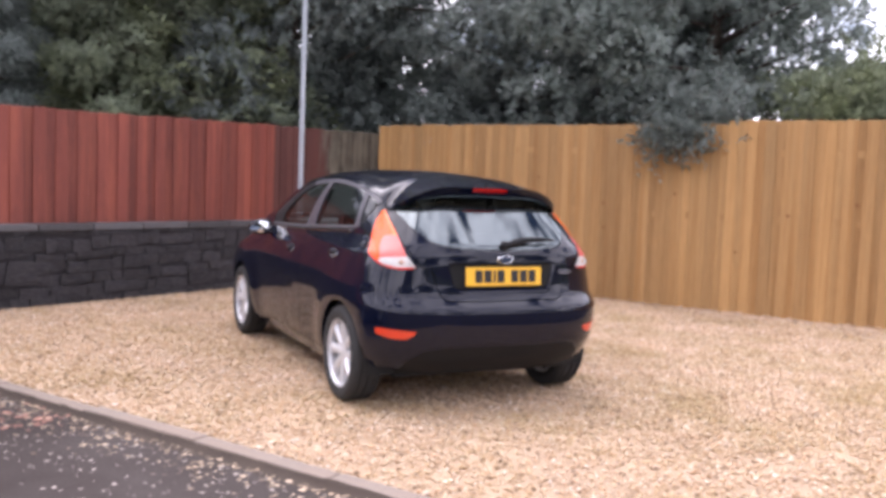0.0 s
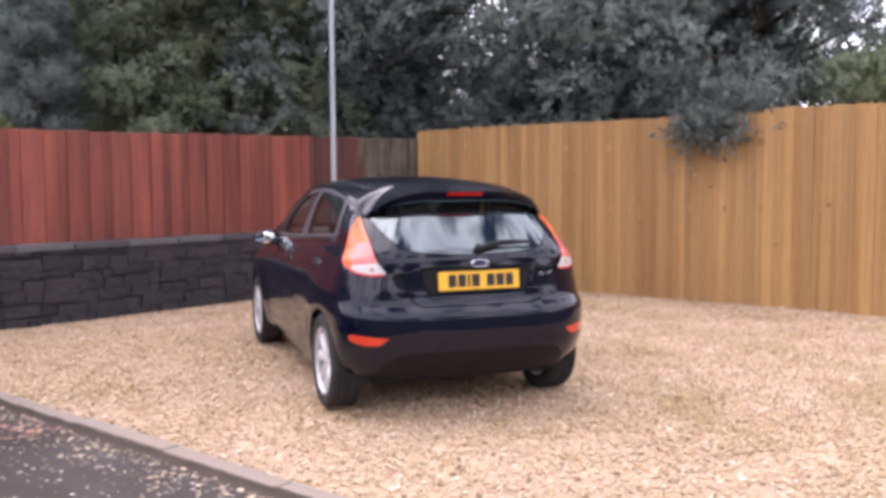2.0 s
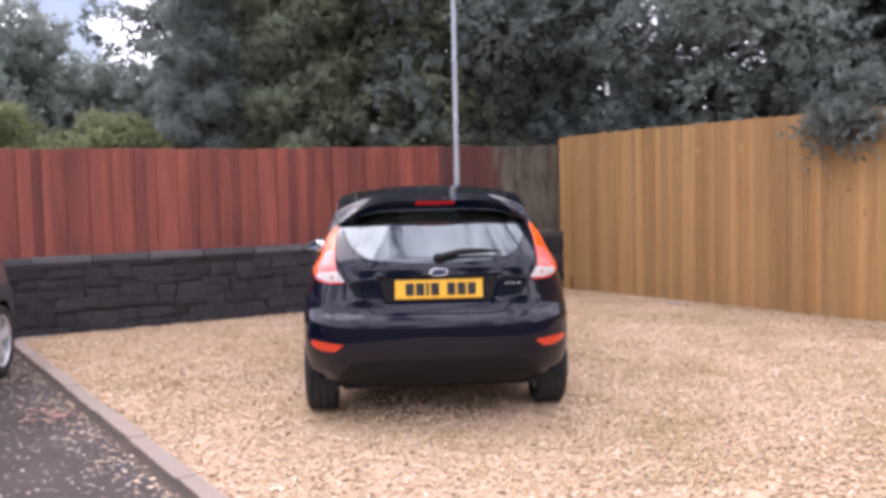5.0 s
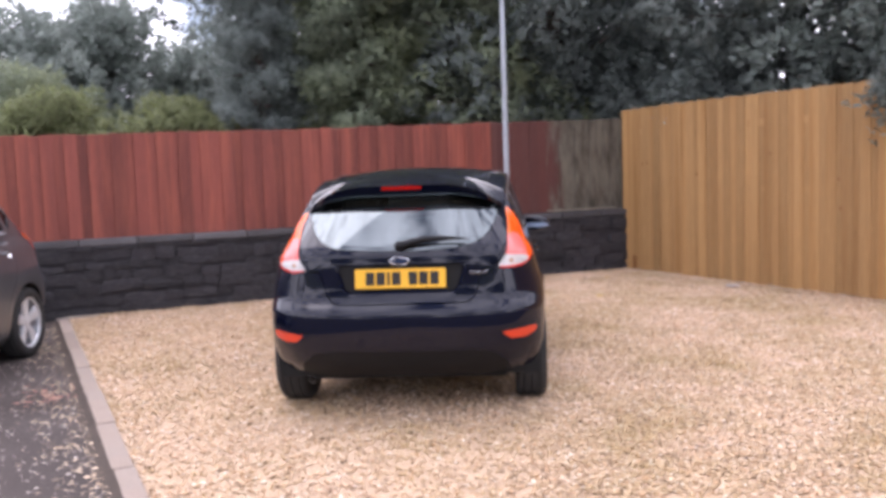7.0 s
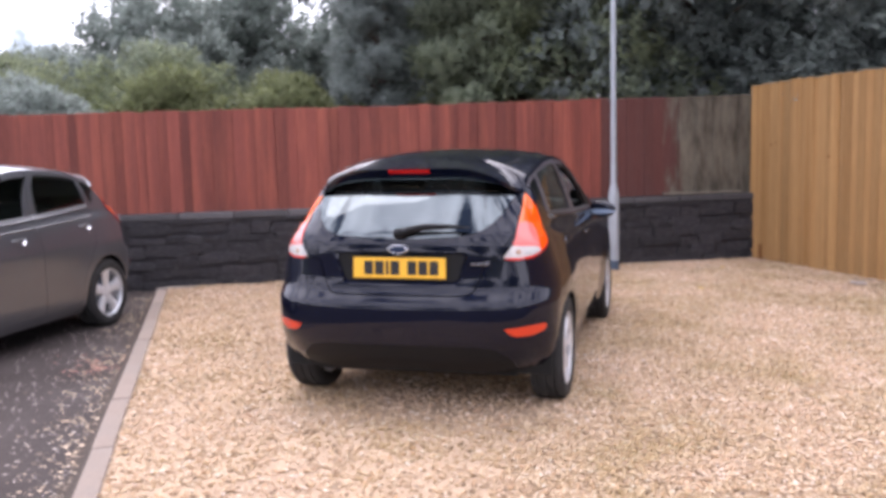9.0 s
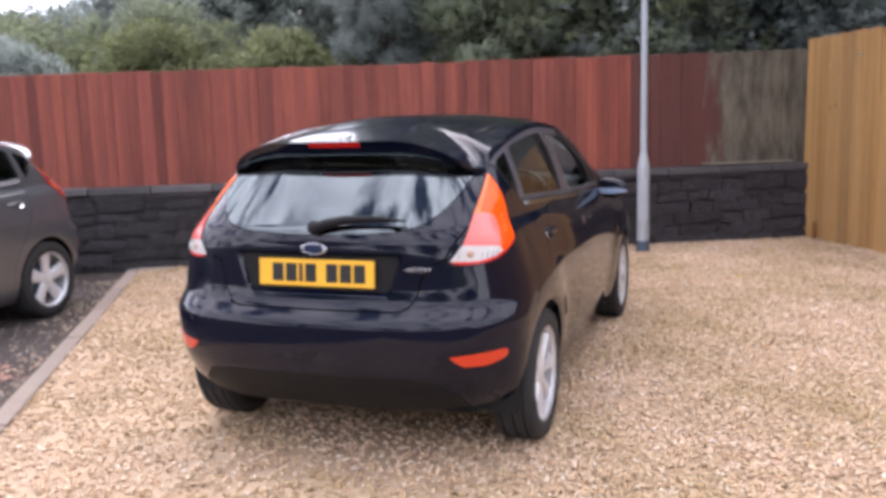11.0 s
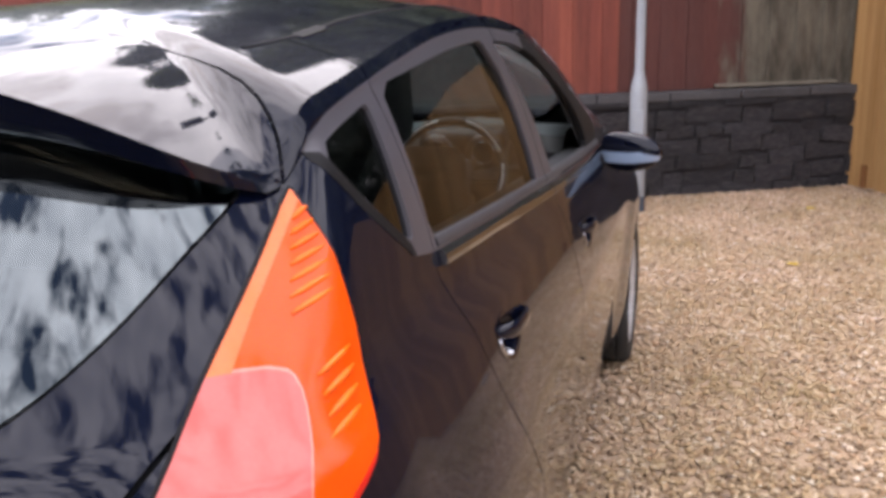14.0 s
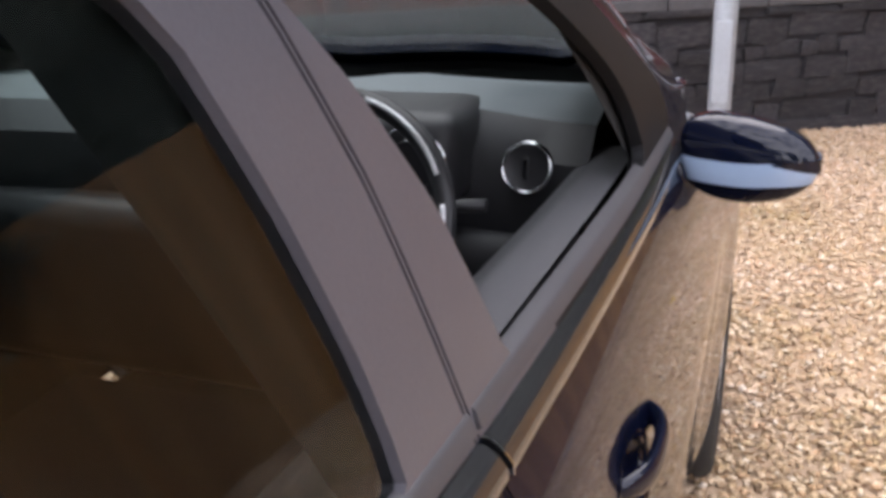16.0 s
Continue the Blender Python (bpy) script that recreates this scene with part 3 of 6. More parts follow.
def car_skin():
    G = car_grid()
    nl, nu = G.shape[:2]
    faces = [(a * nu + b, a * nu + b + 1, (a + 1) * nu + b + 1, (a + 1) * nu + b) for a in range(nl - 1) for b in range(nu - 1)]
    sk = Skin(G.reshape(-1, 3), faces)
    on_side = lambda P: np.where((P[:, 0] > 0.45) & (P[:, 1] > 0.33) & (P[:, 1] < 3.7), -9, 9)
    side = lambda poly, grow=0.0: (lambda P: np.maximum(poly_distance(P[:, 1:], poly) - grow, on_side(P)))
    at_rear = lambda P: np.where((P[:, 1] < 0.6), -9, 9)
    rear = lambda poly, grow=0.0: (lambda P: np.maximum(poly_distance(P[:, [0, 2]], poly) - grow, at_rear(P)))
    for ax in (REAR_AXLE, FRONT_AXLE):
        sk.cut("body", None, lambda P: np.where((P[:, 0] > 0.35) & (P[:, 2] < 0.9), np.hypot(P[:, 1] - ax, P[:, 2] - 0.295) - 0.335, 9))
    # tail lamp, laid out along the corner
    lamp = curve_through([(0.418, 0.870), (0.51, 0.865), (0.60, 0.876), (0.68, 0.907), (0.738, 0.945), (0.752, 1.0), (0.757, 1.06), (0.752, 1.135)], 6, False)
    lamp = np.concatenate([lamp, [(0.726, 1.202)], curve_through([(0.700, 1.174), (0.566, 1.046), (0.475, 0.935)], 5, False)])
    corner = lambda P: np.column_stack([0.7071 * (P[:, 0] + P[:, 1]), P[:, 2]])
    lampf = lambda grow: (lambda P: np.maximum(poly_distance(corner(P), lamp) - grow, np.where((P[:, 0] > 0.3) & (P[:, 1] < 0.75), -9, 9)))
    sk.cut("body", "tail_lamp", lampf(0.0))
    sk.cut("body", "lamp_gap", lampf(0.005))
    sk.cut("tail_lamp", "lamp_rim", lambda P: poly_distance(corner(P), [(0.3, 0.878), (0.44, 0.878), (0.53, 0.876), (0.60, 0.886), (0.69, 0.919), (0.76, 0.958), (0.8, 0.8), (0.3, 0.8)]))
    sk.cut("tail_lamp", "lamp_clear", lambda P: poly_distance(corner(P), [(0.40, 0.942), (0.47, 0.941), (0.64, 0.928), (0.66, 0.90), (0.5, 0.8), (0.3, 0.8)]))
    inner = np.concatenate([curve_through([(0.56, 1.052), (0.61, 1.05), (0.652, 1.042), (0.664, 1.02), (0.658, 0.98), (0.644, 0.945)], 5, False), [(0.642, 0.90), (0.3, 0.9), (0.4, 0.99)]])
    sk.cut("tail_lamp", "lamp_pink", lambda P: poly_distance(corner(P), inner))
    # strip along the inner edge whose paler colour stands for a sheen
    inside = curve_through([(0.735, 1.215), (0.700, 1.174), (0.566, 1.046), (0.475, 0.935)], 6, False)
    sk.cut("tail_lamp", "lamp_glow", lambda P: poly_distance(corner(P), inside, False) - 0.013 - 0.12 * np.clip(1.10 - P[:, 2], 0, 0.1))
    sk.cut("tail_lamp", "lamp_line", lambda P: poly_distance(corner(P), inner) - 0.003)
    # side windows
    dlo = np.concatenate([curve_through([(0.450, 1.236), (0.502, 1.157), (0.585, 1.080)], 5, False), curve_through([(0.66, 1.068), (1.0, 1.048), (1.5, 1.022), (2.0, 1.004), (2.36, 0.998)], 6, False),
                          curve_through([(2.34, 1.09), (2.15, 1.19), (1.9, 1.287), (1.63, 1.352), (1.3, 1.375), (1.0, 1.364), (0.75, 1.328), (0.55, 1.286), (0.462, 1.254)], 6, False)])
    panes = {"pane_quarter": np.concatenate([curve_through([(0.474, 1.236), (0.519, 1.165), (0.588, 1.097)], 4, False), [(0.602, 1.108)], curve_through([(0.634, 1.284), (0.56, 1.266), (0.492, 1.248)], 4, False)]),
             "pane_rear": np.concatenate([curve_through([(0.664, 1.088), (1.0, 1.068), (1.382, 1.042)], 4, False), [(1.372, 1.12), (1.354, 1.20), (1.33, 1.28)], curve_through([(1.255, 1.351), (1.0, 1.338), (0.690, 1.302)], 6, False)]),
             "pane_front": np.concatenate([curve_through([(1.545, 1.036), (1.8, 1.026), (2.10, 1.020)], 4, False), curve_through([(2.12, 1.04), (2.08, 1.12), (1.95, 1.205), (1.72, 1.298), (1.55, 1.334), (1.335, 1.348)], 6, False), [(1.405, 1.295), (1.455, 1.235), (1.50, 1.16)]])}
    sk.cut("body", "window_frame", side(dlo))
    for name, poly in panes.items():
        sk.cut("window_frame", name, side(poly))
    sk.cut("window_frame", "quarter_seal", side(np.array([(0.40, 1.246), (0.472, 1.238), (0.519, 1.163), (0.592, 1.094), (0.594, 1.0), (0.3, 1.0)])))
    # doors
    rear_door = np.concatenate([[(0.668, 1.42), (0.658, 1.10)], curve_through([(0.652, 1.05), (0.66, 0.93), (0.72, 0.78), (0.84, 0.62), (0.93, 0.47), (0.955, 0.262)], 6, False), [(1.41, 0.262), (1.44, 0.6), (1.464, 1.02), (1.43, 1.19), (1.40, 1.28), (1.335, 1.42)]])
    front_door = np.array([(1.414, 0.262), (1.444, 0.6), (1.468, 1.02), (1.434, 1.19), (1.404, 1.28), (1.339, 1.42), (1.75, 1.42), (2.05, 1.30), (2.30, 1.16), (2.45, 1.01), (2.452, 0.9), (2.42, 0.6), (2.37, 0.262)])
    for src in ("body", "window_frame"):
        sk.cut(src, "door_rear" if src == "body" else "frame_rear", side(rear_door, -0.0022))
        sk.cut(src, None, side(rear_door, 0.0010))
        sk.cut(src, "door_front" if src == "body" else "frame_front", side(front_door, -0.0022))
        sk.cut(src, None, side(front_door, 0.0010))
    sk.cut("window_frame", "frame_front", lambda P: 1.0 - P[:, 1])
    sk.cut("frame_front", "frame_pillar", lambda P: 1.64 - P[:, 1])
    for door, (hy, hz) in (("door_rear", HANDLES[0]), ("door_front", HANDLES[1])):
        bowl = [(hy - 0.020 + 0.056 * math.cos(a), hz - 0.006 + 0.030 * math.sin(a)) for a in np.linspace(0, 2 * math.pi, 28, endpoint=False)]
        sk.cut(door, None, side(np.array(bowl)))
    # tail: glass, tailgate, reflectors, bumper
    pane = np.concatenate([curve_through([(-0.2, 0.986), (0.0, 0.985), (0.2, 0.989), (0.37, 1.004), (0.46, 1.035), (0.525, 1.10), (0.566, 1.185)], 6, False), [(0.572, 1.24), (0.5, 1.36), (-0.2, 1.36)]])
    in_glass = lambda grow: (lambda P: np.maximum(np.maximum(poly_distance(P[:, [0, 2]], pane) - grow, at_rear(P)), SPOILER(P)))
    sk.cut("body", "rear_window", in_glass(0.0))
    sk.cut("body", None, in_glass(0.004))
    gate = np.array([(-0.2, 0.684), (0.36, 0.684), (0.40, 0.694), (0.432, 0.742), (0.468, 0.868), (0.53, 0.874), (0.75, 1.25), (0.75, 1.6), (-0.2, 1.6)])
    gatef = lambda grow: (lambda P: np.maximum(poly_distance(P[:, [0, 2]], gate) - grow, np.where(P[:, 1] < 0.36 + 0.12 * (1 - np.clip(np.abs(P[:, 0]) / 0.6, 0, 1) ** 2), -9, 9)))
    seam = np.concatenate([curve_through([(-0.3, 0.505), (0.0, 0.50), (0.28, 0.512), (0.43, 0.516), (0.52, 0.495), (0.58, 0.452), (0.612, 0.40)], 6, False), [(0.66, 0.30), (0.66, -0.1), (-0.3, -0.1)]])
    top_of = lambda grow: (lambda P: np.maximum(poly_distance(P[:, :2], seam) - grow, -SPOILER(P)))
    sk.cut("body", "spoiler", top_of(-0.0025))
    sk.cut("body", None, top_of(0.0015))
    sk.cut("body", "tailgate", gatef(-0.004))
    sk.cut("body", None, gatef(0.0025))
    refl = np.array([(0.565, 0.512), (0.66, 0.520), (0.775, 0.530), (0.765, 0.492), (0.70, 0.468), (0.62, 0.470)])
    sk.cut("body", "reflector", lambda P: np.maximum(poly_distance(P[:, [0, 2]], refl), np.where(P[:, 1] < 0.3, -9, 9)))
    sk.cut("body", "rear_bumper", lambda P: np.maximum(np.maximum(P[:, 1] - 0.34, P[:, 2] - 0.70), 0 * P[:, 0] - 1))
    sk.cut("rear_bumper", None, lambda P: P[:, 2] - 0.245 - 0.03 * np.clip((np.abs(P[:, 0]) - 0.45) / 0.2, 0, 1))
    sk.cut("rear_bumper", "bumper_insert", lambda P: poly_distance(P[:, [0, 2]], [(-0.3, 0.42), (0.40, 0.42), (0.52, 0.40), (0.60, 0.33), (0.64, 0.1), (-0.3, 0.1)]))
    sk.cut("body", None, lambda P: np.where(P[:, 1] < 0.6, P[:, 2] - 0.27, 9))
    sk.cut("body", "windscreen", lambda P: np.maximum(poly_distance(P[:, :2], [(-0.3, 1.93), (0.50, 1.99), (0.60, 2.2), (0.66, 2.6), (0.5, 2.84), (-0.3, 2.90)]), 1.02 - P[:, 2]))
    # recess round the number plate
    recess = np.array([(-0.5, 0.741), (0.302, 0.741), (0.33, 0.758), (0.376, 0.900), (0.366, 0.912), (-0.5, 0.912)])
    dist = lambda P: poly_distance(P[:, [0, 2]], recess)
    for d in (0.0, -0.011, -0.022):
        sk.cut("tailgate", "tg_in", lambda P: dist(P) - d)
        sk.groups["tailgate"] += sk.groups.pop("tg_in", [])
    P = sk.points()
    k = np.clip(-dist(P) / 0.022, 0, 1) * (P[:, 1] < 0.25)
    k = k * k * (3 - 2 * k)
    for i in np.nonzero(k > 0)[0]:
        sk.v[i] = sk.v[i] + np.array([0, 0.034 * k[i], 0])
    return sk, G


def SPOILER(P):
    """Positive above the lower edge of the roof spoiler."""
    return P[:, 2] - (1.298 - 0.108 * lip_drop(P[:, 0]))


def both(V, F):
    """A half and its mirror image in one mesh, joined in the middle."""
    mid = np.abs(V[:, 0]) < 1e-5
    at = np.where(mid, np.arange(len(V)), len(V) + np.cumsum(~mid) - 1)
    W = V[~mid] * np.array([-1, 1, 1])
    return np.concatenate([V, W]), F + [tuple(int(at[i]) for i in f[::-1]) for f in F]


def skin_mesh(name, V, F, material, rim=0.0, angle=32):
    if rim:
        V, F = thick(V, F, rim)
    me = mesh_of(name, V, F, material, True)
    me.set_sharp_from_angle(angle=radians(angle))
    return me


def wheel_parts(style):
    bm = bmesh.new()
    R, w = TYRE, 0.0975
    prof = [(0.205, -w * 0.86), (0.225, -w * 0.95), (0.255, -w), (0.278, -w * 0.95), (0.290, -w * 0.83)]
    for z in (-0.062, -0.05, -0.016, -0.006, 0.006, 0.016, 0.05, 0.062):
        prof.append((R if round(abs(z), 3) in (0.062, 0.016) or abs(z) < 0.01 else R - 0.007, z))
    prof = prof[:5] + [(R - 0.001, -0.07), (R, -0.055), (R - 0.008, -0.052), (R - 0.008, -0.046), (R, -0.043), (R, -0.004), (R - 0.008, -0.001), (R - 0.008, 0.005), (R, 0.008), (R, 0.043),
                       (R - 0.008, 0.046), (R - 0.008, 0.052), (R, 0.055), (R - 0.001, 0.07)] + [(r, -z) for r, z in prof[:5][::-1]]
    lathe(bm, prof, 56)
    tyre = bpy.data.meshes.new("tyre")
    bm.to_mesh(tyre), bm.free()
    tyre.materials.append(M["rubber"])
    tyre.polygons.foreach_set("use_smooth", [True] * len(tyre.polygons))
    tyre.set_sharp_from_angle(angle=radians(40))
    bm = bmesh.new()
    lathe(bm, [(0.192, -0.085), (0.200, 0.04), (0.196, 0.072), (0.204, 0.082), (0.212, 0.088), (0.214, 0.083), (0.21, 0.07), (0.206, -0.085)], 56, close=True)
    n = style["spokes"]
    for i in range(n):
        a = 2 * math.pi * i / n
        for off in ((-0.11, 0.11) if style["twin"] else (0.0,)):
            pts = [(0.045, 0.062), (0.10, 0.068), (0.15, 0.072), (0.199, 0.070)]
            half = [0.017, 0.015, 0.014, 0.018] if style["twin"] else [0.024, 0.024, 0.028, 0.038]
            half = [b * style["fat"] for b in half]
            top = []
            for (r, h), b in zip(pts, half):
                t = a + off * (r / 0.2)
                c, s = math.cos(t), math.sin(t)
                row = []
                for q, dz in ((-b, -0.012), (-b * 0.6, 0.0), (b * 0.6, 0.0), (b, -0.012), (b, -0.03), (-b, -0.03)):
                    row.append(bm.verts.new((r * c - q * s, r * s + q * c, h + dz)))
                top.append(row)
            for u, v in zip(top, top[1:]):
                for k in range(6):
                    bm.faces.new((u[k], u[(k + 1) % 6], v[(k + 1) % 6], v[k]))
    rim = bpy.data.meshes.new("rim")
    bmesh.ops.recalc_face_normals(bm, faces=bm.faces)
    bm.to_mesh(rim), bm.free()
    rim.materials.append(M["alloy"])
    rim.polygons.foreach_set("use_smooth", [True] * len(rim.polygons))
    rim.set_sharp_from_angle(angle=radians(30))
    bm = bmesh.new()
    lathe(bm, [(0.0005, 0.073), (0.022, 0.072), (0.028, 0.068), (0.045, 0.064), (0.058, 0.058), (0.06, 0.03), (0.0005, 0.03)], 32)
    hub = bpy.data.meshes.new("hub_cap")
    bm.to_mesh(hub), bm.free()
    hub.materials.append(M["alloy"])
    bm = bmesh.new()
    lathe(bm, [(0.05, 0.02), (0.13, 0.02), (0.135, 0.012), (0.135, -0.005), (0.05, -0.005)], 36, close=True)
    disc = bpy.data.meshes.new("brake_disc")
    bm.to_mesh(disc), bm.free()
    disc.materials.append(M["pole_foot"])
    bm = bmesh.new()
    lathe(bm, [(0.0005, -0.02), (0.19, -0.02), (0.19, -0.05), (0.0005, -0.05)], 36)
    back = bpy.data.meshes.new("brake_shield")
    bm.to_mesh(back), bm.free()
    back.materials.append(M["void"])
    return tyre, rim, hub, disc, back


def mirror_cap_mesh(name, material, lower, upper, side):
    """Part of the door mirror's rounded shell between two heights; side is +1 for the mirror at +x."""
    V, F = [], []
    nu, nv = 30, 12
    for j in range(nv + 1):
        v = lower + (upper - lower) * j / nv
        for i in range(nu):
            a = 2 * math.pi * i / nu
            ca, sa = math.cos(a), math.sin(a)
            span = max(0.0, 1 - abs(v) ** 2.5) ** (1 / 2.5)
            u = span * (abs(ca) ** 0.85) * (1 if ca > 0 else -1)
            x = 0.862 + 0.097 * u
            depth = 0.075 if sa > 0 else 0.036
            y = 2.33 + depth * span * (abs(sa) ** 0.8) * (1 if sa > 0 else -1) - 0.02 * u
            z = 0.978 + (0.058 if v > 0 else 0.066) * v - 0.014 * u * (v > 0) + 0.012 * u * (v < 0) * (u > 0)
            V.append((side * x, y, z))
    for j in range(nv):
        for i in range(nu):
            q = (j * nu + i, j * nu + (i + 1) % nu, (j + 1) * nu + (i + 1) % nu, (j + 1) * nu + i)
            F.append(q if side > 0 else q[::-1])
    if lower <= -0.99:
        F.append(tuple(range(nu))[::-1] if side > 0 else tuple(range(nu)))
    if upper >= 0.99:
        t = tuple(range(nv * nu, (nv + 1) * nu))
        F.append(t if side > 0 else t[::-1])
    return skin_mesh(name, np.array(V), F, material, angle=50)


def seat_mesh(cx, y0, z0, wide, lean, tall):
    """A cushioned seat back as a rounded slab that leans towards the tail."""
    bm = bmesh.new()
    box(bm, (-wide / 2, -0.06, 0), (wide / 2, 0.06, tall), 0.045, pose(cx, y0, z0, lean, 0, 0), 3)
    return bm


def build_car(name, at, style, label, category="car"):
    car = empty(name, at, label, category)
    sk, G = car_skin()
    col = M[style["paint"]]

    def whole(group, nm, material, lab="", rim=0.012, parent=None, offset=0.0):
        V, F = sk.half(group, offset)
        V, F = both(V, F)
        return child(nm, skin_mesh(nm, V, F, material, rim), parent or car, lab)

    def pair(group, nm, material, lab="", rim=0.012, parents=None, offset=0.0):
        V, F = sk.half(group, offset)
        made = []
        for s in (1, -1):
            W = V * np.array([s, 1, 1])
            H = F if s > 0 else [f[::-1] for f in F]
            made.append(child(nm, skin_mesh(nm, W, H, material, rim), parents[0 if s > 0 else 1] if parents else car, lab))
        return made

    whole("body", "body", col, rim=0.02)
    whole("rear_bumper", "rear_bumper", col, rim=0.02)
    whole("bumper_insert", "bumper_insert", M["plastic"], "matt black lower bumper panel")
    gate = whole("tailgate", "tailgate", col, rim=0.02)
    whole("rear_window", "rear_window", M["rear_glass"], "dark tinted rear window reflecting clouds", 0.0, gate)
    whole("spoiler", "spoiler", col, rim=0.01, parent=gate)
    whole("windscreen", "windscreen", M["screen_glass"], "tinted windscreen", 0.0)
    pair("lamp_gap", "lamp_seal", M["plastic"], rim=0.004)
    doors_r = pair("door_rear", "rear_door", col, rim=0.02)
    doors_f = pair("door_front", "front_door", col, rim=0.02)
    pair("frame_rear", "window_frame", M[style["frame"]], style["frame_label"], 0.015, doors_r, 0.001)
    pair("frame_front", "window_frame", M[style["frame"]], style["frame_label"], 0.015, doors_f, 0.001)
    pair("frame_pillar", "pillar_trim", M["plastic"], "black pillar trim", 0.015, doors_f, 0.001)
    pair("window_frame", "quarter_window_frame", M[style["frame"]], style["frame_label"], 0.015, None, 0.001)
    pair("quarter_seal", "quarter_window_seal", M["plastic"], "black rubber edge under the quarter window", 0.015, None, 0.001)
    pair("pane_rear", "window", M["glass"], "tinted glass", 0.0, doors_r, -0.006)
    V, F = sk.half("pane_front", -0.006)
    if not style["wound_down"]:
        child("window", skin_mesh("window", V, F, M["glass"]), doors_f[0], "tinted glass")
    child("window", skin_mesh("window", V * np.array([-1, 1, 1]), [f[::-1] for f in F], M["glass"]), doors_f[1], "tinted glass")
    pair("pane_quarter", "quarter_window", M["quarter_glass"], "dark tinted glass", 0.0, None, -0.006)
    lamps = pair("tail_lamp", "tail_light", M[style["lamp"]], "orange-red wraparound lamp lens" if style["lamp"] == "lens_amber" else "dull red wraparound lamp lens", 0.01, None, 0.004)
    pair("lamp_pink", "brake_lens", M["lens_pink"], "silvery pink lens", 0.01, lamps, 0.006)
    pair("lamp_glow", "inner_lens_edge", M["lens_glow"], "pale orange painted sheen along the inner edge of the lens", 0.01, lamps, 0.0045)
    pair("lamp_line", "lens_divider", M["lens_line"], "pale line round the inner lens", 0.01, lamps, 0.005)
    pair("lamp_clear", "reversing_lens", M["lens_clear"], "clear white lens", 0.01, lamps, 0.005)
    pair("lamp_rim", "lower_lens", M["lens_red"], "red lens edge", 0.01, lamps, 0.005)
    pair("reflector", "rear_reflector", M["reflector"], "orange-red reflector", 0.008, None, 0.003)
    # bright ribs inside the amber lens, lying on its surface
    def on_lens(group):
        W = np.array([sk.v[i] for i in sorted({i for f in sk.groups[group] for i in f})])
        flat = np.column_stack([0.7071 * (W[:, 0] + W[:, 1]), W[:, 2]])

        terms = lambda a, z: np.stack([a ** i * z ** j for i in range(4) for j in range(4 - i)], -1)
        c, *_ = np.linalg.lstsq(terms(flat[:, 0] - 0.65, flat[:, 1] - 1.0), W, rcond=None)

        def at(a, z):
            return terms(np.array(a - 0.65), np.array(z - 1.0)) @ c + np.array([0.0035, -0.0035, 0.001])
        return at

    on_lamp, on_clear = on_lens("tail_lamp"), on_lens("lamp_clear")
    for s in (1, -1):
        lamp = lamps[0 if s > 0 else 1]
        c = on_clear(0.508, 0.905) * np.array([s, 1, 1])
        bm = bmesh.new()
        lathe(bm, [(0.0005, 0.006), (0.009, 0.0055), (0.014, 0.003), (0.017, -0.002)], 20, pose(*c, 90, 0, s * 35))
        part("lamp_bulb", bm, M["bulb"], lamp, "brownish bulb behind the clear lens", smooth=True)
        for a in (0.455, 0.548, 0.572, 0.596, 0.618):
            bm = bmesh.new()
            pts = [on_clear(a + 0.006 * k, 0.884 + 0.016 * k) * np.array([s, 1, 1]) for k in range(3)]
            tube(bm, pts, 0.003, 5, [0.002, 0.0035, 0.002])
            part("lens_facet", bm, M["facet"], lamp, "grey facet of the clear lens", smooth=True)
    for s in (1, -1):
        for z, a0, a1 in ((1.172, 0.716, 0.737), (1.158, 0.708, 0.740), (1.144, 0.702, 0.742), (1.130, 0.696, 0.744), (1.116, 0.690, 0.745), (1.102, 0.684, 0.745), (1.088, 0.680, 0.744), (1.03, 0.690, 0.742), (1.012, 0.690, 0.741), (0.994, 0.690, 0.738), (0.976, 0.684, 0.734)):
            bm = bmesh.new()
            pts = [on_lamp(a0 + (a1 - a0) * k / 4, z + 0.012 * k / 4) * np.array([s, 1, 1]) for k in range(5)]
            tube(bm, pts, 0.003, 6, [0.0015, 0.0034, 0.004, 0.0034, 0.0015])
            part("lens_rib", bm, M["lens_rib"], lamps[0 if s > 0 else 1], "bright yellow-orange rib", smooth=True)
    # near-black lining inside the shell, same openings; added to darken shut gaps, also trim
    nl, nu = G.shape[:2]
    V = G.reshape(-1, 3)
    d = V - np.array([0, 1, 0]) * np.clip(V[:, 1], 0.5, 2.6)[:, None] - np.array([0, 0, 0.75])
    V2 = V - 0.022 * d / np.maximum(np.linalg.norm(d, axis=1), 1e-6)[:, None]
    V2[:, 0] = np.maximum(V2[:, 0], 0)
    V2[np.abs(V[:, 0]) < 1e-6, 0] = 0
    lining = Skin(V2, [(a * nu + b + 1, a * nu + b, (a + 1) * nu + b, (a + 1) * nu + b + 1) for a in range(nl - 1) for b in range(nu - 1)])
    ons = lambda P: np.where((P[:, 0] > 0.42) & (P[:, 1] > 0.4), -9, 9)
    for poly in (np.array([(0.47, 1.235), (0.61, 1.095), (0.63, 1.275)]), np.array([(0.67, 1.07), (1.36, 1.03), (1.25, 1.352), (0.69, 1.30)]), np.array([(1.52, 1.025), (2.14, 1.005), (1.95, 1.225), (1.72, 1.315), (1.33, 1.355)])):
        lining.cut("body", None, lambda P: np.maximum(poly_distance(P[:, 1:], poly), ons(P)))
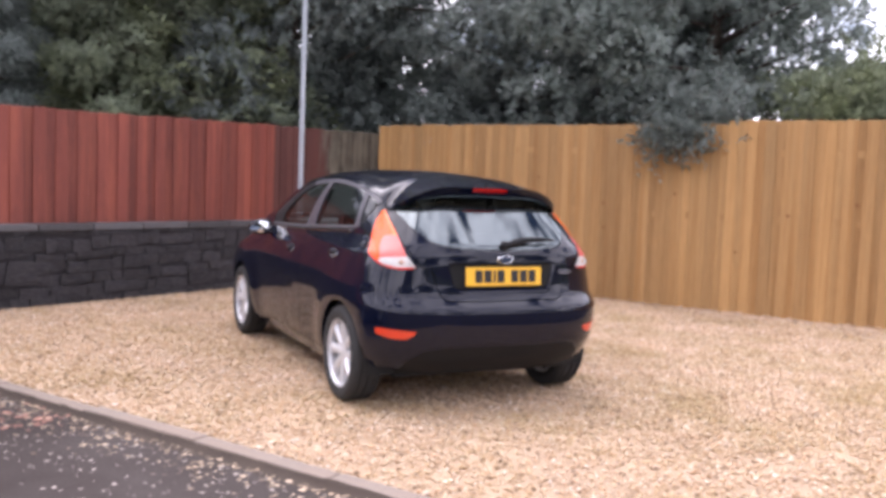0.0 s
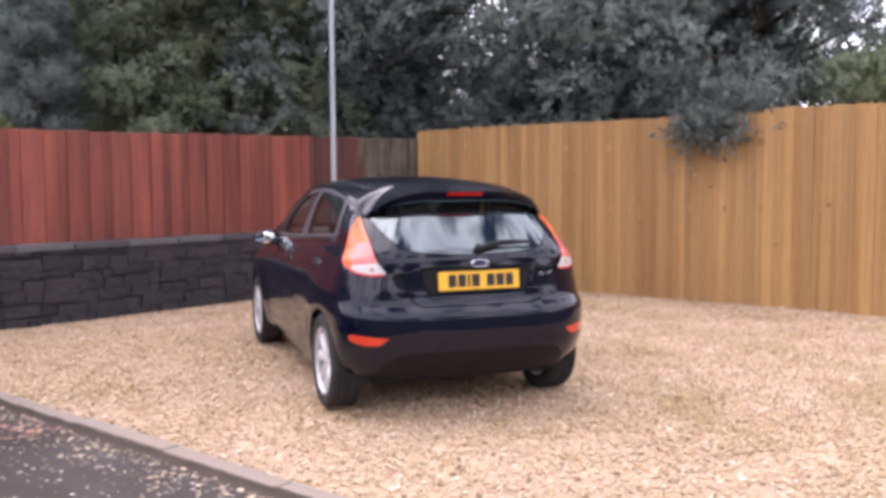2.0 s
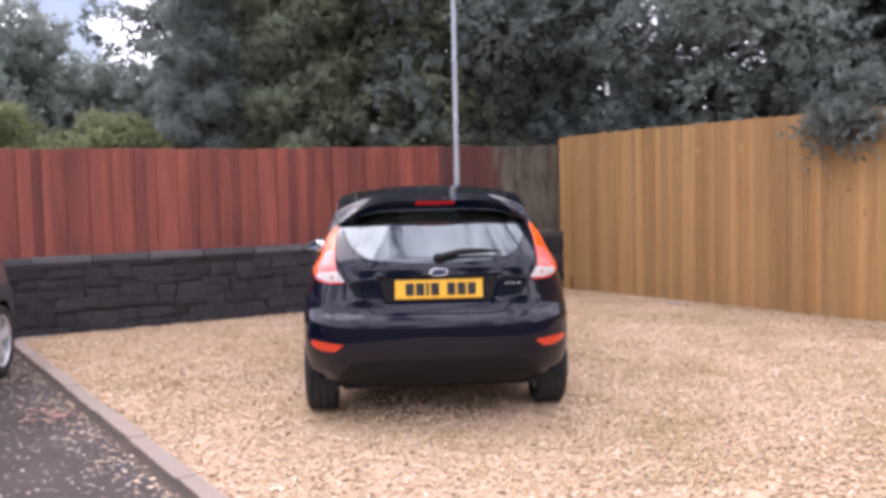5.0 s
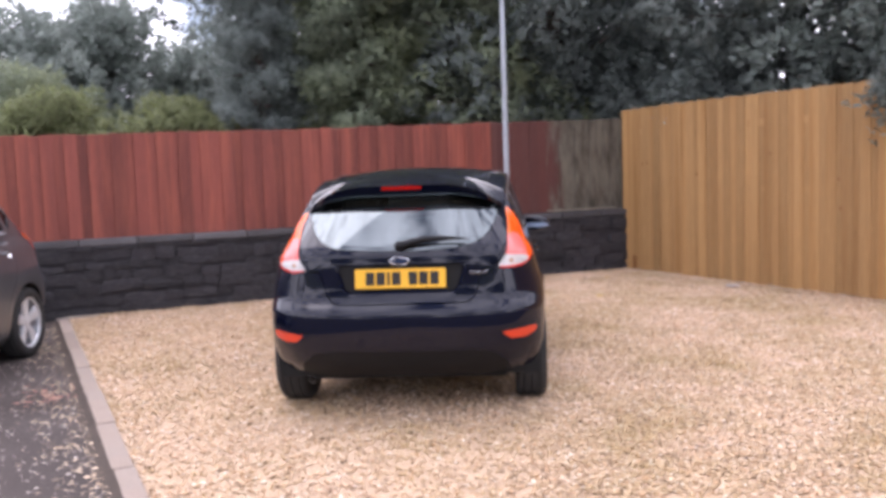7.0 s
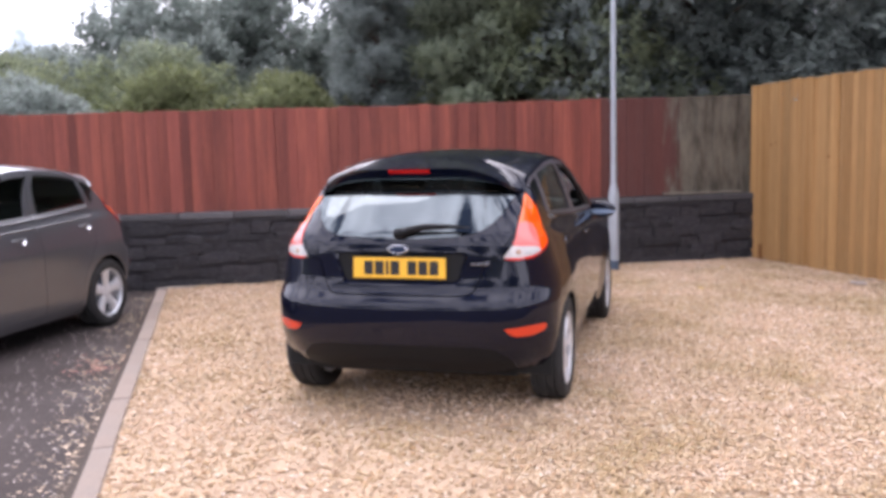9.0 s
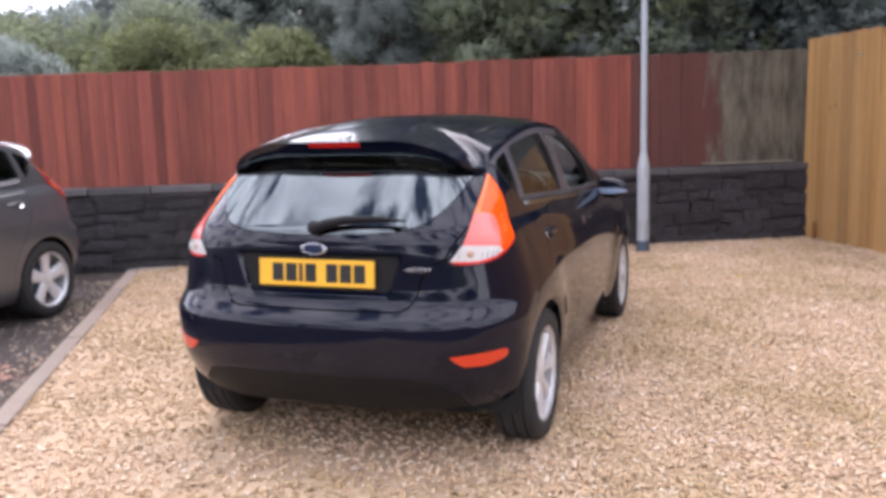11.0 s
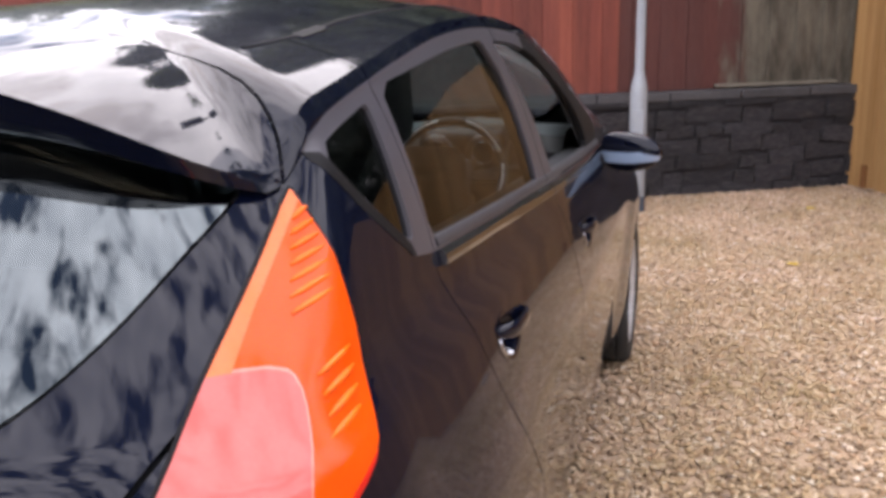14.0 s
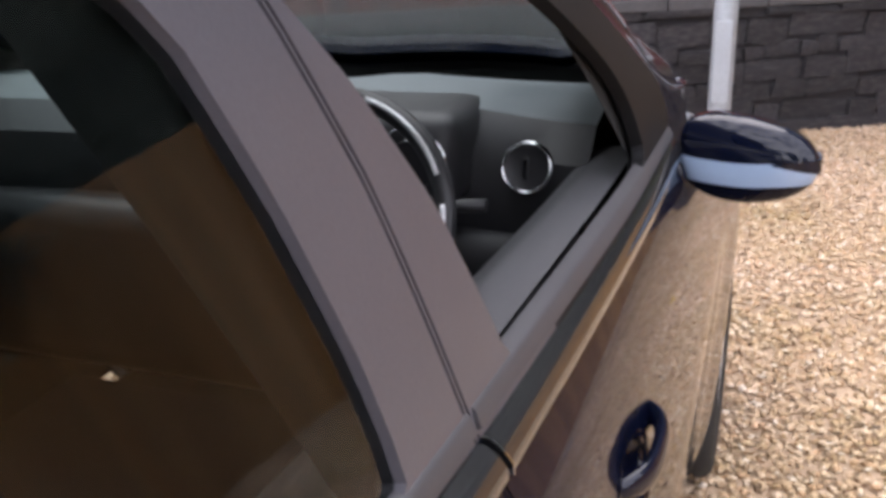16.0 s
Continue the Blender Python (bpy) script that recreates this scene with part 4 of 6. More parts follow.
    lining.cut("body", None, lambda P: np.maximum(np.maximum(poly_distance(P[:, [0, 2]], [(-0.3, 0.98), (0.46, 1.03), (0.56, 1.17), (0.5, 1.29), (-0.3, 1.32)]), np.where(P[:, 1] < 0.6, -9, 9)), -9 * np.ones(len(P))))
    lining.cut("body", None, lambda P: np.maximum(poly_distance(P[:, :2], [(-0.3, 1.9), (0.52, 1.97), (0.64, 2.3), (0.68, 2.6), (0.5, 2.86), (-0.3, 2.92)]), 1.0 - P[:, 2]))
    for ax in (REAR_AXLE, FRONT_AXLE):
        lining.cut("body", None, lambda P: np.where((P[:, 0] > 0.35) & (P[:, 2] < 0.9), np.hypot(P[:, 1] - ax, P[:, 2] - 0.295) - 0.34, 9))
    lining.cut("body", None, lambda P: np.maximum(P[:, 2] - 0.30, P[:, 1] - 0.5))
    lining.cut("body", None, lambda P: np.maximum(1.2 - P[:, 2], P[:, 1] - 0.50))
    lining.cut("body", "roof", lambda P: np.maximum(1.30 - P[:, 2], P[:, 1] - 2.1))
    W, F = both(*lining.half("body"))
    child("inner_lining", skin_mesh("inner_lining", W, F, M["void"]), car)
    W, F = both(*lining.half("roof"))
    child("headlining", skin_mesh("headlining", W, F, M["headlining"]), car, "pale fabric headlining")
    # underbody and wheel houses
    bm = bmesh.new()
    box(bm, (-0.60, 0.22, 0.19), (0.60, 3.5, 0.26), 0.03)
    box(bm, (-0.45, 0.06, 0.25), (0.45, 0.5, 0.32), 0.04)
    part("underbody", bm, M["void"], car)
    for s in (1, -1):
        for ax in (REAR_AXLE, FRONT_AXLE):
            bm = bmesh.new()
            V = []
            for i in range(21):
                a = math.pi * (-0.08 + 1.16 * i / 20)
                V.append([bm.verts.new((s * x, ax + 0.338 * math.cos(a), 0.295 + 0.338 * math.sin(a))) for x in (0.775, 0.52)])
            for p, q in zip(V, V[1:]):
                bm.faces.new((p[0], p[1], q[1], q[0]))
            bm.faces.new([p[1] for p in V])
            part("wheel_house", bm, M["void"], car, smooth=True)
    # wheels
    tyre, rim, hub, disc, back = wheel_parts(style)
    for s in (1, -1):
        for ax in (REAR_AXLE, FRONT_AXLE):
            w = empty("wheel", pose(s * 0.738, ax, TYRE, 0, 90 * s, 0))
            w.parent = car
            tagged(w, style["wheel_label"])
            for nm, me in (("tyre", tyre), ("rim", rim), ("hub_cap", hub), ("brake_disc", disc), ("brake_shield", back)):
                child(nm, me, w)
    # door mirrors
    for s in (1, -1):
        cap = child("door_mirror", mirror_cap_mesh("door_mirror", col, -0.02, 1.0, s), car, "glossy door mirror with a painted reflection along its lower edge")
        # pale blue band: a sky reflection put in as base colour
        child("reflection_band", mirror_cap_mesh("reflection_band", M["mirror_reflection"], -0.55, -0.02, s), cap, "pale blue painted reflection under the cap")
        child("mirror_base", mirror_cap_mesh("mirror_base", col, -1.0, -0.55, s), cap)
        bm = bmesh.new()
        box(bm, (-0.05, -0.022, -0.02), (0.02, 0.022, 0.018), 0.014, pose(s * 0.76, 2.345, 0.945, 0, s * -20, 0), 3)
        part("mirror_foot", bm, col, cap, smooth=True)
        if s < 0:
            bm = bmesh.new()
            lathe(bm, [(0.0005, 0.004), (0.6, 0.003), (0.95, 0.001), (1.0, -0.004)], 32, pose(-0.866, 2.292, 0.975, 88, 0, -8) @ Matrix.Diagonal((0.082, 0.044, 1, 1)))
            part("mirror_glass", bm, M["mirror_glass"], cap, "silvered mirror glass", smooth=True)
    # seals and waist strips under the windows, handles
    def strip(ys, profile):
        """A moulding along the foot of the windows; profile: (proud, height over the belt line)."""
        bm = bmesh.new()
        rows = []
        for y in ys:
            z = float(np.interp(y, [0.66, 1.0, 1.5, 2.0, 2.36], [1.068, 1.048, 1.022, 1.004, 0.998]))
            rows.append([bm.verts.new((s * (side_x(G, y, z + dz) + dx), y, z + dz)) for dx, dz in profile])
        for a, b in zip(rows, rows[1:]):
            for k in range(len(profile) - 1):
                bm.faces.new((a[k], b[k], b[k + 1], a[k + 1]))
        bm.faces.new(rows[0])
        bm.faces.new(rows[-1])
        bmesh.ops.recalc_face_normals(bm, faces=bm.faces)
        return bm

    for s in (1, -1):
        for y0, y1, parent, (hy, hz) in ((0.672, 1.4625, doors_r, HANDLES[0]), (1.470, 2.33, doors_f, HANDLES[1])):
            p = parent[0 if s > 0 else 1]
            ys = np.linspace(y0, y1, 22)
            part("window_seal", strip(ys, ((-0.012, 0.0205), (0.001, 0.0200), (0.0035, 0.0175), (0.0045, 0.0065), (-0.004, 0.004))), M["seal"] if style["frame"] == "satin" else col, p, "satin seal under the glass", smooth=True).data.set_sharp_from_angle(angle=radians(48))
            part("waist_strip", strip(ys, ((-0.004, 0.001), (0.006, 0.0), (0.011, -0.006), (0.012, -0.014), (0.008, -0.021), (-0.006, -0.023))), M["strip"] if style["frame"] == "satin" else col, p, "glossy strip under the window", smooth=True).data.set_sharp_from_angle(angle=radians(48))
            bm = strip((y0 - 0.0015, y0), ((0.003, 0.002), (0.0075, 0.001), (0.0122, -0.006), (0.0132, -0.014), (0.0092, -0.0215), (0.004, -0.022)))
            part("strip_clip", bm, M["chrome"], p, "bright clip at the end of the strip")
            skin = lambda y, z: side_x(G, y, z)
            if style["frame"] != "satin":
                bm = bmesh.new()
                line = [(y, float(np.interp(y, (0.5, 1.2, 2.0, 2.6), (0.985, 0.955, 0.925, 0.905)))) for y in np.linspace(y0, y1, 16)]
                tube(bm, [(s * (side_x(G, y, z) - 0.006), y, z) for y, z in line], 0.012, 10)
                part("shoulder_crease", bm, col, p, "pressed crease along the doors", smooth=True)
            # the bowl, a dish set into the door
            V, F = [], []
            n, rings = 28, 8
            for j in range(rings + 1):
                q = 1.16 * j / rings
                for i in range(n):
                    a = 2 * math.pi * i / n
                    y, z = hy - 0.020 + 0.058 * q * math.cos(a), hz - 0.006 + 0.032 * q * math.sin(a)
                    V.append((s * (skin(y, z) - 0.026 * max(0.0, 1 - q ** 3) + 0.0012), y, z))
            for j in range(rings):
                for i in range(n):
                    f = (j * n + i, j * n + (i + 1) % n, (j + 1) * n + (i + 1) % n, (j + 1) * n + i)
                    F.append(f if s > 0 else f[::-1])
            bowl = child("handle_bowl", skin_mesh("handle_bowl", np.array(V), F, col, angle=60), p, "dished recess behind the handle")
            # added chrome crescent that imitates the sky's glint in the bowl
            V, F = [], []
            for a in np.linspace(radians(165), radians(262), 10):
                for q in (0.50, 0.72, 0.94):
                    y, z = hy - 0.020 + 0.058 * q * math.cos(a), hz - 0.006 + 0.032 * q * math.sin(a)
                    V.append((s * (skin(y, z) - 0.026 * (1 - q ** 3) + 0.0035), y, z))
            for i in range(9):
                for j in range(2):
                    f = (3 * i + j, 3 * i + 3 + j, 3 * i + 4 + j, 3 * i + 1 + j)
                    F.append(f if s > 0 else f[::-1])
            child("lock_cover", skin_mesh("lock_cover", np.array(V), F, M["chrome"], 0.003, 60), bowl, "chrome crescent standing for the sky glint in the recess")
            # the grip, flat in section and thickest in the middle
            bm = bmesh.new()
            rows = []
            for k in range(15):
                q = -1 + 2 * k / 14
                y, z = hy + 0.014 + 0.078 * q, hz + 0.004 - 0.004 * q
                out = skin(y, z) + 0.024 * (1 - abs(q) ** 3.0) - 0.006
                hh, ht = 0.0145 * (1 - 0.45 * q ** 4), 0.0075
                rows.append([bm.verts.new((s * (out + ht * math.cos(a)), y, z + hh * math.sin(a))) for a in np.linspace(0, 2 * math.pi, 12, endpoint=False)])
            for u, v in zip(rows, rows[1:]):
                for k in range(12):
                    bm.faces.new((u[k], u[(k + 1) % 12], v[(k + 1) % 12], v[k]))
            bm.faces.new(rows[0])
            bm.faces.new(rows[-1])
            bmesh.ops.recalc_face_normals(bm, faces=bm.faces)
            part("handle", bm, col, bowl, "body-coloured pull handle", smooth=True)
    # number plate with bars in place of its characters
    plate = empty("number_plate", pose(0, -0.017, 0.828, 90 - 4, 0, 0))
    plate.parent = car
    tagged(plate, "yellow rear number plate with dark bars")
    bm = bmesh.new()
    box(bm, (-0.26, -0.0555, -0.004), (0.26, 0.0555, 0.0), 0.0015)
    part("plate", bm, M["plate_yellow"], plate)
    if style["bars"]:
        x = -0.198
        for i, wide in enumerate((0.05, 0.05, 0.016, 0.05, 0, 0.05, 0.05, 0.05)):
            if not wide:
                x += 0.034
                continue
            bm = bmesh.new()
            box(bm, (x, -0.0375, 0.0), (x + wide, 0.0375, 0.0015))
            part("bar", bm, M["ink"], plate)
            x += wide + 0.0115
    # badge, lettering, wiper, high brake lamp
    bm = bmesh.new()
    lathe(bm, [(0.0005, 0.006), (0.047, 0.006), (0.0545, 0.009), (0.058, 0.004), (0.058, -0.012)], 40, pose(0, -0.022, 0.928, 90 - 2, 0, 0) @ Matrix.Diagonal((1, 0.42, 1, 1)))
    bmesh.ops.recalc_face_normals(bm, faces=bm.faces)
    badge = part("badge", bm, M["chrome"], car, "chrome oval badge", smooth=True)
    bm = bmesh.new()
    lathe(bm, [(0.0005, 0.0078), (0.046, 0.0078), (0.0465, 0.006)], 40, pose(0, -0.022, 0.928, 90 - 2, 0, 0) @ Matrix.Diagonal((1, 0.42, 1, 1)))
    part("badge_field", bm, M["badge_blue"], badge, "blue enamel field")
    if style["bars"]:
        word = empty("model_lettering", pose(0.455, 0.004, 0.855, 90, 0, 10))
        word.parent = car
        for k in range(6):
            x, w, h, up = -0.06 + 0.0175 * k, 0.012, 0.013, -0.004
            bm = bmesh.new()
            box(bm, (x, up - h / 2, 0), (x + w, up + h / 2, 0.004), 0.0012, Matrix(((1, 0.35, 0, 0), (0, 1, 0, 0), (0, 0, 1, 0), (0, 0, 0, 1))))
            part("letter_bar", bm, M["chrome"], word)
        tagged(word, "small chrome lettering, unreadable bars")
    bm = bmesh.new()
    lathe(bm, [(0.0005, 0.03), (0.018, 0.028), (0.026, 0.018), (0.03, 0.0)], 24, pose(0.0, -0.006, 1.012, 75, 0, 0))
    wiper = part("rear_wiper", bm, M["plastic"], gate, "black rear wiper", smooth=True)
    bm = bmesh.new()
    on_glass = lambda x, z: -0.002 + 0.63 * (z - 1.0) + 0.17 * x * x
    pts = [(x, on_glass(x, z) - 0.03, z) for x, z in ((0.0, 1.008), (0.06, 1.030), (0.14, 1.046), (0.26, 1.050), (0.36, 1.045))]
    tube(bm, pts, 0.012, 8, [0.022, 0.021, 0.018, 0.012, 0.005])
    part("wiper_arm", bm, M["plastic"], wiper, smooth=True)
    bm = bmesh.new()
    pts = [(x, on_glass(x, z) - 0.018, z) for x, z in ((0.05, 1.022), (0.14, 1.034), (0.26, 1.041), (0.385, 1.042))]
    tube(bm, pts, 0.007, 6, [0.008, 0.009, 0.008, 0.004])
    part("wiper_blade", bm, M["rubber"], wiper, smooth=True)
    bm = bmesh.new()
    rows = []
    for x in np.linspace(-0.118, 0.118, 9):
        y = 0.195 + 0.30 * (abs(x) / 0.62) ** 2.4 * 0.5
        rows.append([bm.verts.new((x, y + dy, z)) for dy, z in ((0.014, 1.326), (0.004, 1.335), (-0.004, 1.346), (0.02, 1.350), (0.03, 1.324))])
    for a, b in zip(rows, rows[1:]):
        for k in range(5):
            bm.faces.new((a[k], b[k], b[(k + 1) % 5], a[(k + 1) % 5]))
    bm.faces.new(rows[0])
    bm.faces.new(rows[-1])
    bmesh.ops.recalc_face_normals(bm, faces=bm.faces)
    part("high_brake_lamp", bm, M["lens_red"], gate, "red high-level brake lamp")
    # roof ditches and aerial base
    for s in (1, -1):
        bm = bmesh.new()
        pts = []
        for y in np.linspace(0.575, 2.0, 24):
            x = float(np.interp(y, [0.45, 0.7, 1.2, 1.7, 2.0], [0.455, 0.50, 0.515, 0.525, 0.54]))
            pts.append((s * x, y, roof_height(G, x, y) - 0.0005))
        tube(bm, pts, 0.0035, 6)
        part("roof_ditch_strip", bm, M["plastic"], car, smooth=True)
        bm = bmesh.new()
        y0, x0 = 0.74, 0.502
        box(bm, (-0.010, -0.045, 0.0), (0.010, 0.045, 0.003), 0.0015, pose(s * x0, y0, roof_height(G, x0, y0) - 0.001, math.degrees(math.atan2(roof_height(G, x0, y0 + 0.05) - roof_height(G, x0, y0 - 0.05), 0.1)), s * math.degrees(math.atan2(roof_height(G, x0 - 0.012, y0) - roof_height(G, x0 + 0.012, y0), 0.024)), 0))
        part("roof_bar_cover", bm, M["plastic"], car, "small black cover in the roof")
    interior(car, G)
    return car


def side_x(G, y, z):
    """How far out the shell's flank lies at (y, z)."""
    rows = G[:64, NR - 4:NR + NS + 4]
    xs = [float(np.interp(y, r[:, 1], r[:, 0])) for r in rows]
    zs = [float(np.interp(y, r[:, 1], r[:, 2])) for r in rows]
    return float(np.interp(z, zs, xs))


def roof_height(G, x, y):
    """Height of the shell's top at (x, y), from its grid."""
    P = G[-15:].reshape(-1, 3)
    d = np.hypot(P[:, 0] - abs(x), P[:, 1] - y)
    i = np.argsort(d)[:9]
    w = 1 / (d[i] + 0.004)
    A = np.column_stack([np.ones(len(i)), P[i, 0] - abs(x), P[i, 1] - y])
    return float(np.linalg.lstsq(A * w[:, None], P[i, 2] * w, rcond=None)[0][0])


def interior(car, G):
    """Dash, wheel, seats and door cards; right-hand drive."""
    cabin = empty("cabin")
    cabin.parent = car
    V, F = [], []
    prof = [(2.72, 1.0), (2.55, 1.035), (2.42, 1.05), (2.31, 1.03), (2.25, 0.985), (2.235, 0.90), (2.24, 0.80), (2.28, 0.66), (2.34, 0.50)]
    xs = np.linspace(-0.66, 0.66, 23)
    for x in xs:
        for y, z in prof:
            hump = 0.03 * math.exp(-((x - 0.36) / 0.17) ** 2 - ((y - 2.36) / 0.14) ** 2)
            V.append((x, y - 0.05 * (x / 0.66) ** 2 * (y < 2.5) - hump * 0.6, z + hump))
    n = len(prof)
    for i in range(len(xs) - 1):
        for k in range(n - 1):
            F.append((i * n + k + 1, i * n + k, (i + 1) * n + k, (i + 1) * n + k + 1))
    me = skin_mesh("dashboard", np.array(V), [f for f in F if f[1] % n < 3], M["dash"], angle=40)
    dash = child("dashboard", me, cabin, "grey moulded dashboard")
    child("dash_face", skin_mesh("dash_face", np.array(V), [f for f in F if f[1] % n >= 3], M["dash_dark"], angle=40), dash, "black front of the dashboard")
    bm = bmesh.new()
    box(bm, (0.21, 2.14, 0.92), (0.49, 2.34, 1.062), 0.045, segments=3)
    part("instrument_binnacle", bm, M["dash_dark"], dash, "black instrument hood", smooth=True)
    bm = bmesh.new()
    box(bm, (-0.60, 2.16, 0.56), (0.66, 2.36, 0.885), 0.05, segments=3)
    part("lower_dash", bm, M["dash_dark"], dash, "black lower dash", smooth=True)
    for x in (0.578, -0.578, 0.10, -0.10):
        bm = bmesh.new()
        lathe(bm, [(0.031, 0.0), (0.033, 0.005), (0.0355, 0.005), (0.037, -0.01)], 36, pose(x, 2.224 - 0.05 * (x / 0.66) ** 2, 0.985, 76, 0, 0))
        vent = part("air_vent", bm, M["chrome"], dash, "round chrome-ringed air vent", smooth=True)
        bm = bmesh.new()
        lathe(bm, [(0.0005, -0.004), (0.020, -0.006), (0.032, 0.0)], 30, pose(x, 2.224 - 0.05 * (x / 0.66) ** 2, 0.985, 76, 0, 0))
        box(bm, (-0.0025, -0.015, 0.0), (0.0025, 0.015, 0.006), 0.0, pose(x, 2.222 - 0.05 * (x / 0.66) ** 2, 0.985, 76, 0, 0))
        part("vent_disc", bm, M["dash_dark"], vent, smooth=True)
        bm = bmesh.new()
        box(bm, (-0.0018, -0.012, 0.004), (0.0018, 0.012, 0.009), 0.0, pose(x, 2.222 - 0.05 * (x / 0.66) ** 2, 0.985, 76, 0, 0))
        part("vent_tab", bm, M["chrome"], vent, "bright tab across the vent")
    for x in (0.275, 0.425):
        for r in (0.052, 0.034):
            bm = bmesh.new()
            lathe(bm, [(r, 0.0), (r + 0.0012, 0.003), (r + 0.0024, 0.0)], 36, pose(x, 2.139, 0.992, 90, 0, 0))
            part("gauge_ring", bm, M["chrome"], dash, "thin bright ring of an instrument dial", smooth=True)
    # steering wheel
    m = pose(0.345, 2.02, 0.94, 64, 0, 0)
    bm = bmesh.new()
    lathe(bm, [(0.172 + 0.014 * math.cos(2 * math.pi * k / 10), 0.014 * math.sin(2 * math.pi * k / 10)) for k in range(10)], 44, m, close=True)
    wheel = part("steering_wheel", bm, M["dash_dark"], cabin, "black steering wheel with silver trim", smooth=True)
    bm = bmesh.new()
    box(bm, (-0.075, -0.06, -0.02), (0.075, 0.05, 0.02), 0.02, m, 3)
    part("wheel_boss", bm, M["dash_dark"], wheel, smooth=True)
    for a0, a1 in ((25, 75), (105, 155), (-20, 12)):
        bm = bmesh.new()
        tube(bm, [tuple(m @ Vector((0.172 * math.cos(radians(a)), 0.172 * math.sin(radians(a)), 0.0125))) for a in np.linspace(a0, a1, 9)], 0.004, 6)
        part("wheel_inlay", bm, M["alloy"], wheel, "silver inlay on the wheel's rim", smooth=True)
    bm = bmesh.new()
    tube(bm, [(0.40, 2.12, 0.93), (0.47, 2.11, 0.945), (0.545, 2.10, 0.955)], 0.008, 8, [0.006, 0.008, 0.010])
    part("column_stalk", bm, M["dash_dark"], wheel, "black switch stalk", smooth=True)
    for a in (0, 180, 270):
        bm = bmesh.new()
        box(bm, (0.06, -0.016, -0.008), (0.178, 0.016, 0.006), 0.005, m @ pose(0, 0, 0, 0, 0, a))
        part("wheel_spoke", bm, M["dash_dark"], wheel, "black spoke")
    bm = bmesh.new()
    tube(bm, [(0.36, 2.0, 0.89), (0.36, 2.25, 0.80)], 0.035, 12)
    part("steering_column", bm, M["dash_dark"], wheel, smooth=True)
    # seats
    for x in (0.36, -0.36):
        seat = empty("front_seat")
        seat.parent = cabin
        bm = seat_mesh(x, 1.36, 0.50, 0.50, 14, 0.65)
        part("backrest", bm, M["fabric"], seat, smooth=True)
        bm = bmesh.new()
        box(bm, (x - 0.25, 1.34, 0.36), (x + 0.25, 1.86, 0.52), 0.06, segments=3)
        part("cushion", bm, M["fabric"], seat, smooth=True)
        bm = seat_mesh(x, 1.195, 1.14, 0.29, 8, 0.19)
        part("head_restraint", bm, M["fabric"], seat, smooth=True)
    bench = empty("rear_bench")
    bench.parent = cabin
    bm = bmesh.new()
    box(bm, (-0.62, -0.07, 0), (0.62, 0.07, 0.56), 0.05, pose(0, 0.66, 0.50, 18, 0, 0), 3)
    part("backrest", bm, M["fabric"], bench, smooth=True)
    bm = bmesh.new()
    box(bm, (-0.62, 0.62, 0.36), (0.62, 1.10, 0.52), 0.06, segments=3)
    part("cushion", bm, M["fabric"], bench, smooth=True)
    for x in (-0.42, 0.42):
        bm = seat_mesh(x, 0.50, 1.03, 0.25, 12, 0.13)
        part("head_restraint", bm, M["fabric"], bench, smooth=True)
    bm = bmesh.new()
    box(bm, (-0.55, 0.12, 0.93), (0.55, 0.52, 0.95), 0.008)
    part("parcel_shelf", bm, M["dash_dark"], cabin)
    bm = bmesh.new()
    box(bm, (-0.62, 0.3, 0.27), (0.62, 2.5, 0.32), 0.01)
    part("floor_carpet", bm, M["fabric"], cabin)
    for s in (1, -1):
        bm = bmesh.new()
        rows = []
        for y in np.linspace(0.7, 2.30, 17):
            x = float(np.interp(y, [0.6, 1.0, 1.5, 2.0, 2.5], [0.685, 0.695, 0.705, 0.712, 0.712]))
            z = float(np.interp(y, [0.66, 1.0, 1.5, 2.0, 2.36], [1.066, 1.046, 1.020, 1.002, 0.99]))
            rows.append([bm.verts.new((s * (x + dx), y, z + dz)) for dx, dz in ((0.0, 0.0), (-0.04, 0.002), (-0.07, -0.012), (-0.06, -0.1), (-0.02, -0.2), (0.02, -0.5))])
        for a, b in zip(rows, rows[1:]):
            for k in range(5):
                bm.faces.new((a[k], b[k], b[k + 1], a[k + 1]))
        bmesh.ops.recalc_face_normals(bm, faces=bm.faces)
        part("door_card", bm, M["door_card"], cabin, "grey moulded door card", smooth=True)

# colour of the reflection painted under the mirror cap
M["mirror_reflection"] = mat("pale_blue_reflection", (0.30, 0.40, 0.55), rough=0.12, vary=0.05, bump=0.0, coat=1.0)
M["seal"] = mat("window_seal", (0.048, 0.047, 0.052), rough=0.42, vary=0.12, fine=300, broad=8, bump=0.03)
M["strip"] = mat("waist_strip_black", (0.015, 0.015, 0.016), rough=0.12, vary=0.1, fine=300, bump=0.02, coat=1.0)
M["reflector"] = lens("reflector_red", (0.60, 0.05, 0.016))
M["door_card"] = mat("door_card_grey", (0.075, 0.075, 0.08), rough=0.65, vary=0.12, fine=400, broad=6, bump=0.1)

# ---------------------------------------------------------------- plan of the ground
WALL_AT, WALL_TURN = Vector((2.24, 7.40, 0)), 27.4
TAN_AT, TAN_TURN = Vector((2.26, 7.36, 0)), -58.4
KERB_AT, KERB_TURN = Vector((-4.14, 3.87, 0)), -60.0


def along(at, turn, s, d=0.0, z=0.0):
    c, k = math.cos(radians(turn)), math.sin(radians(turn))
    return Vector((at.x + s * c - d * k, at.y + s * k + d * c, z))


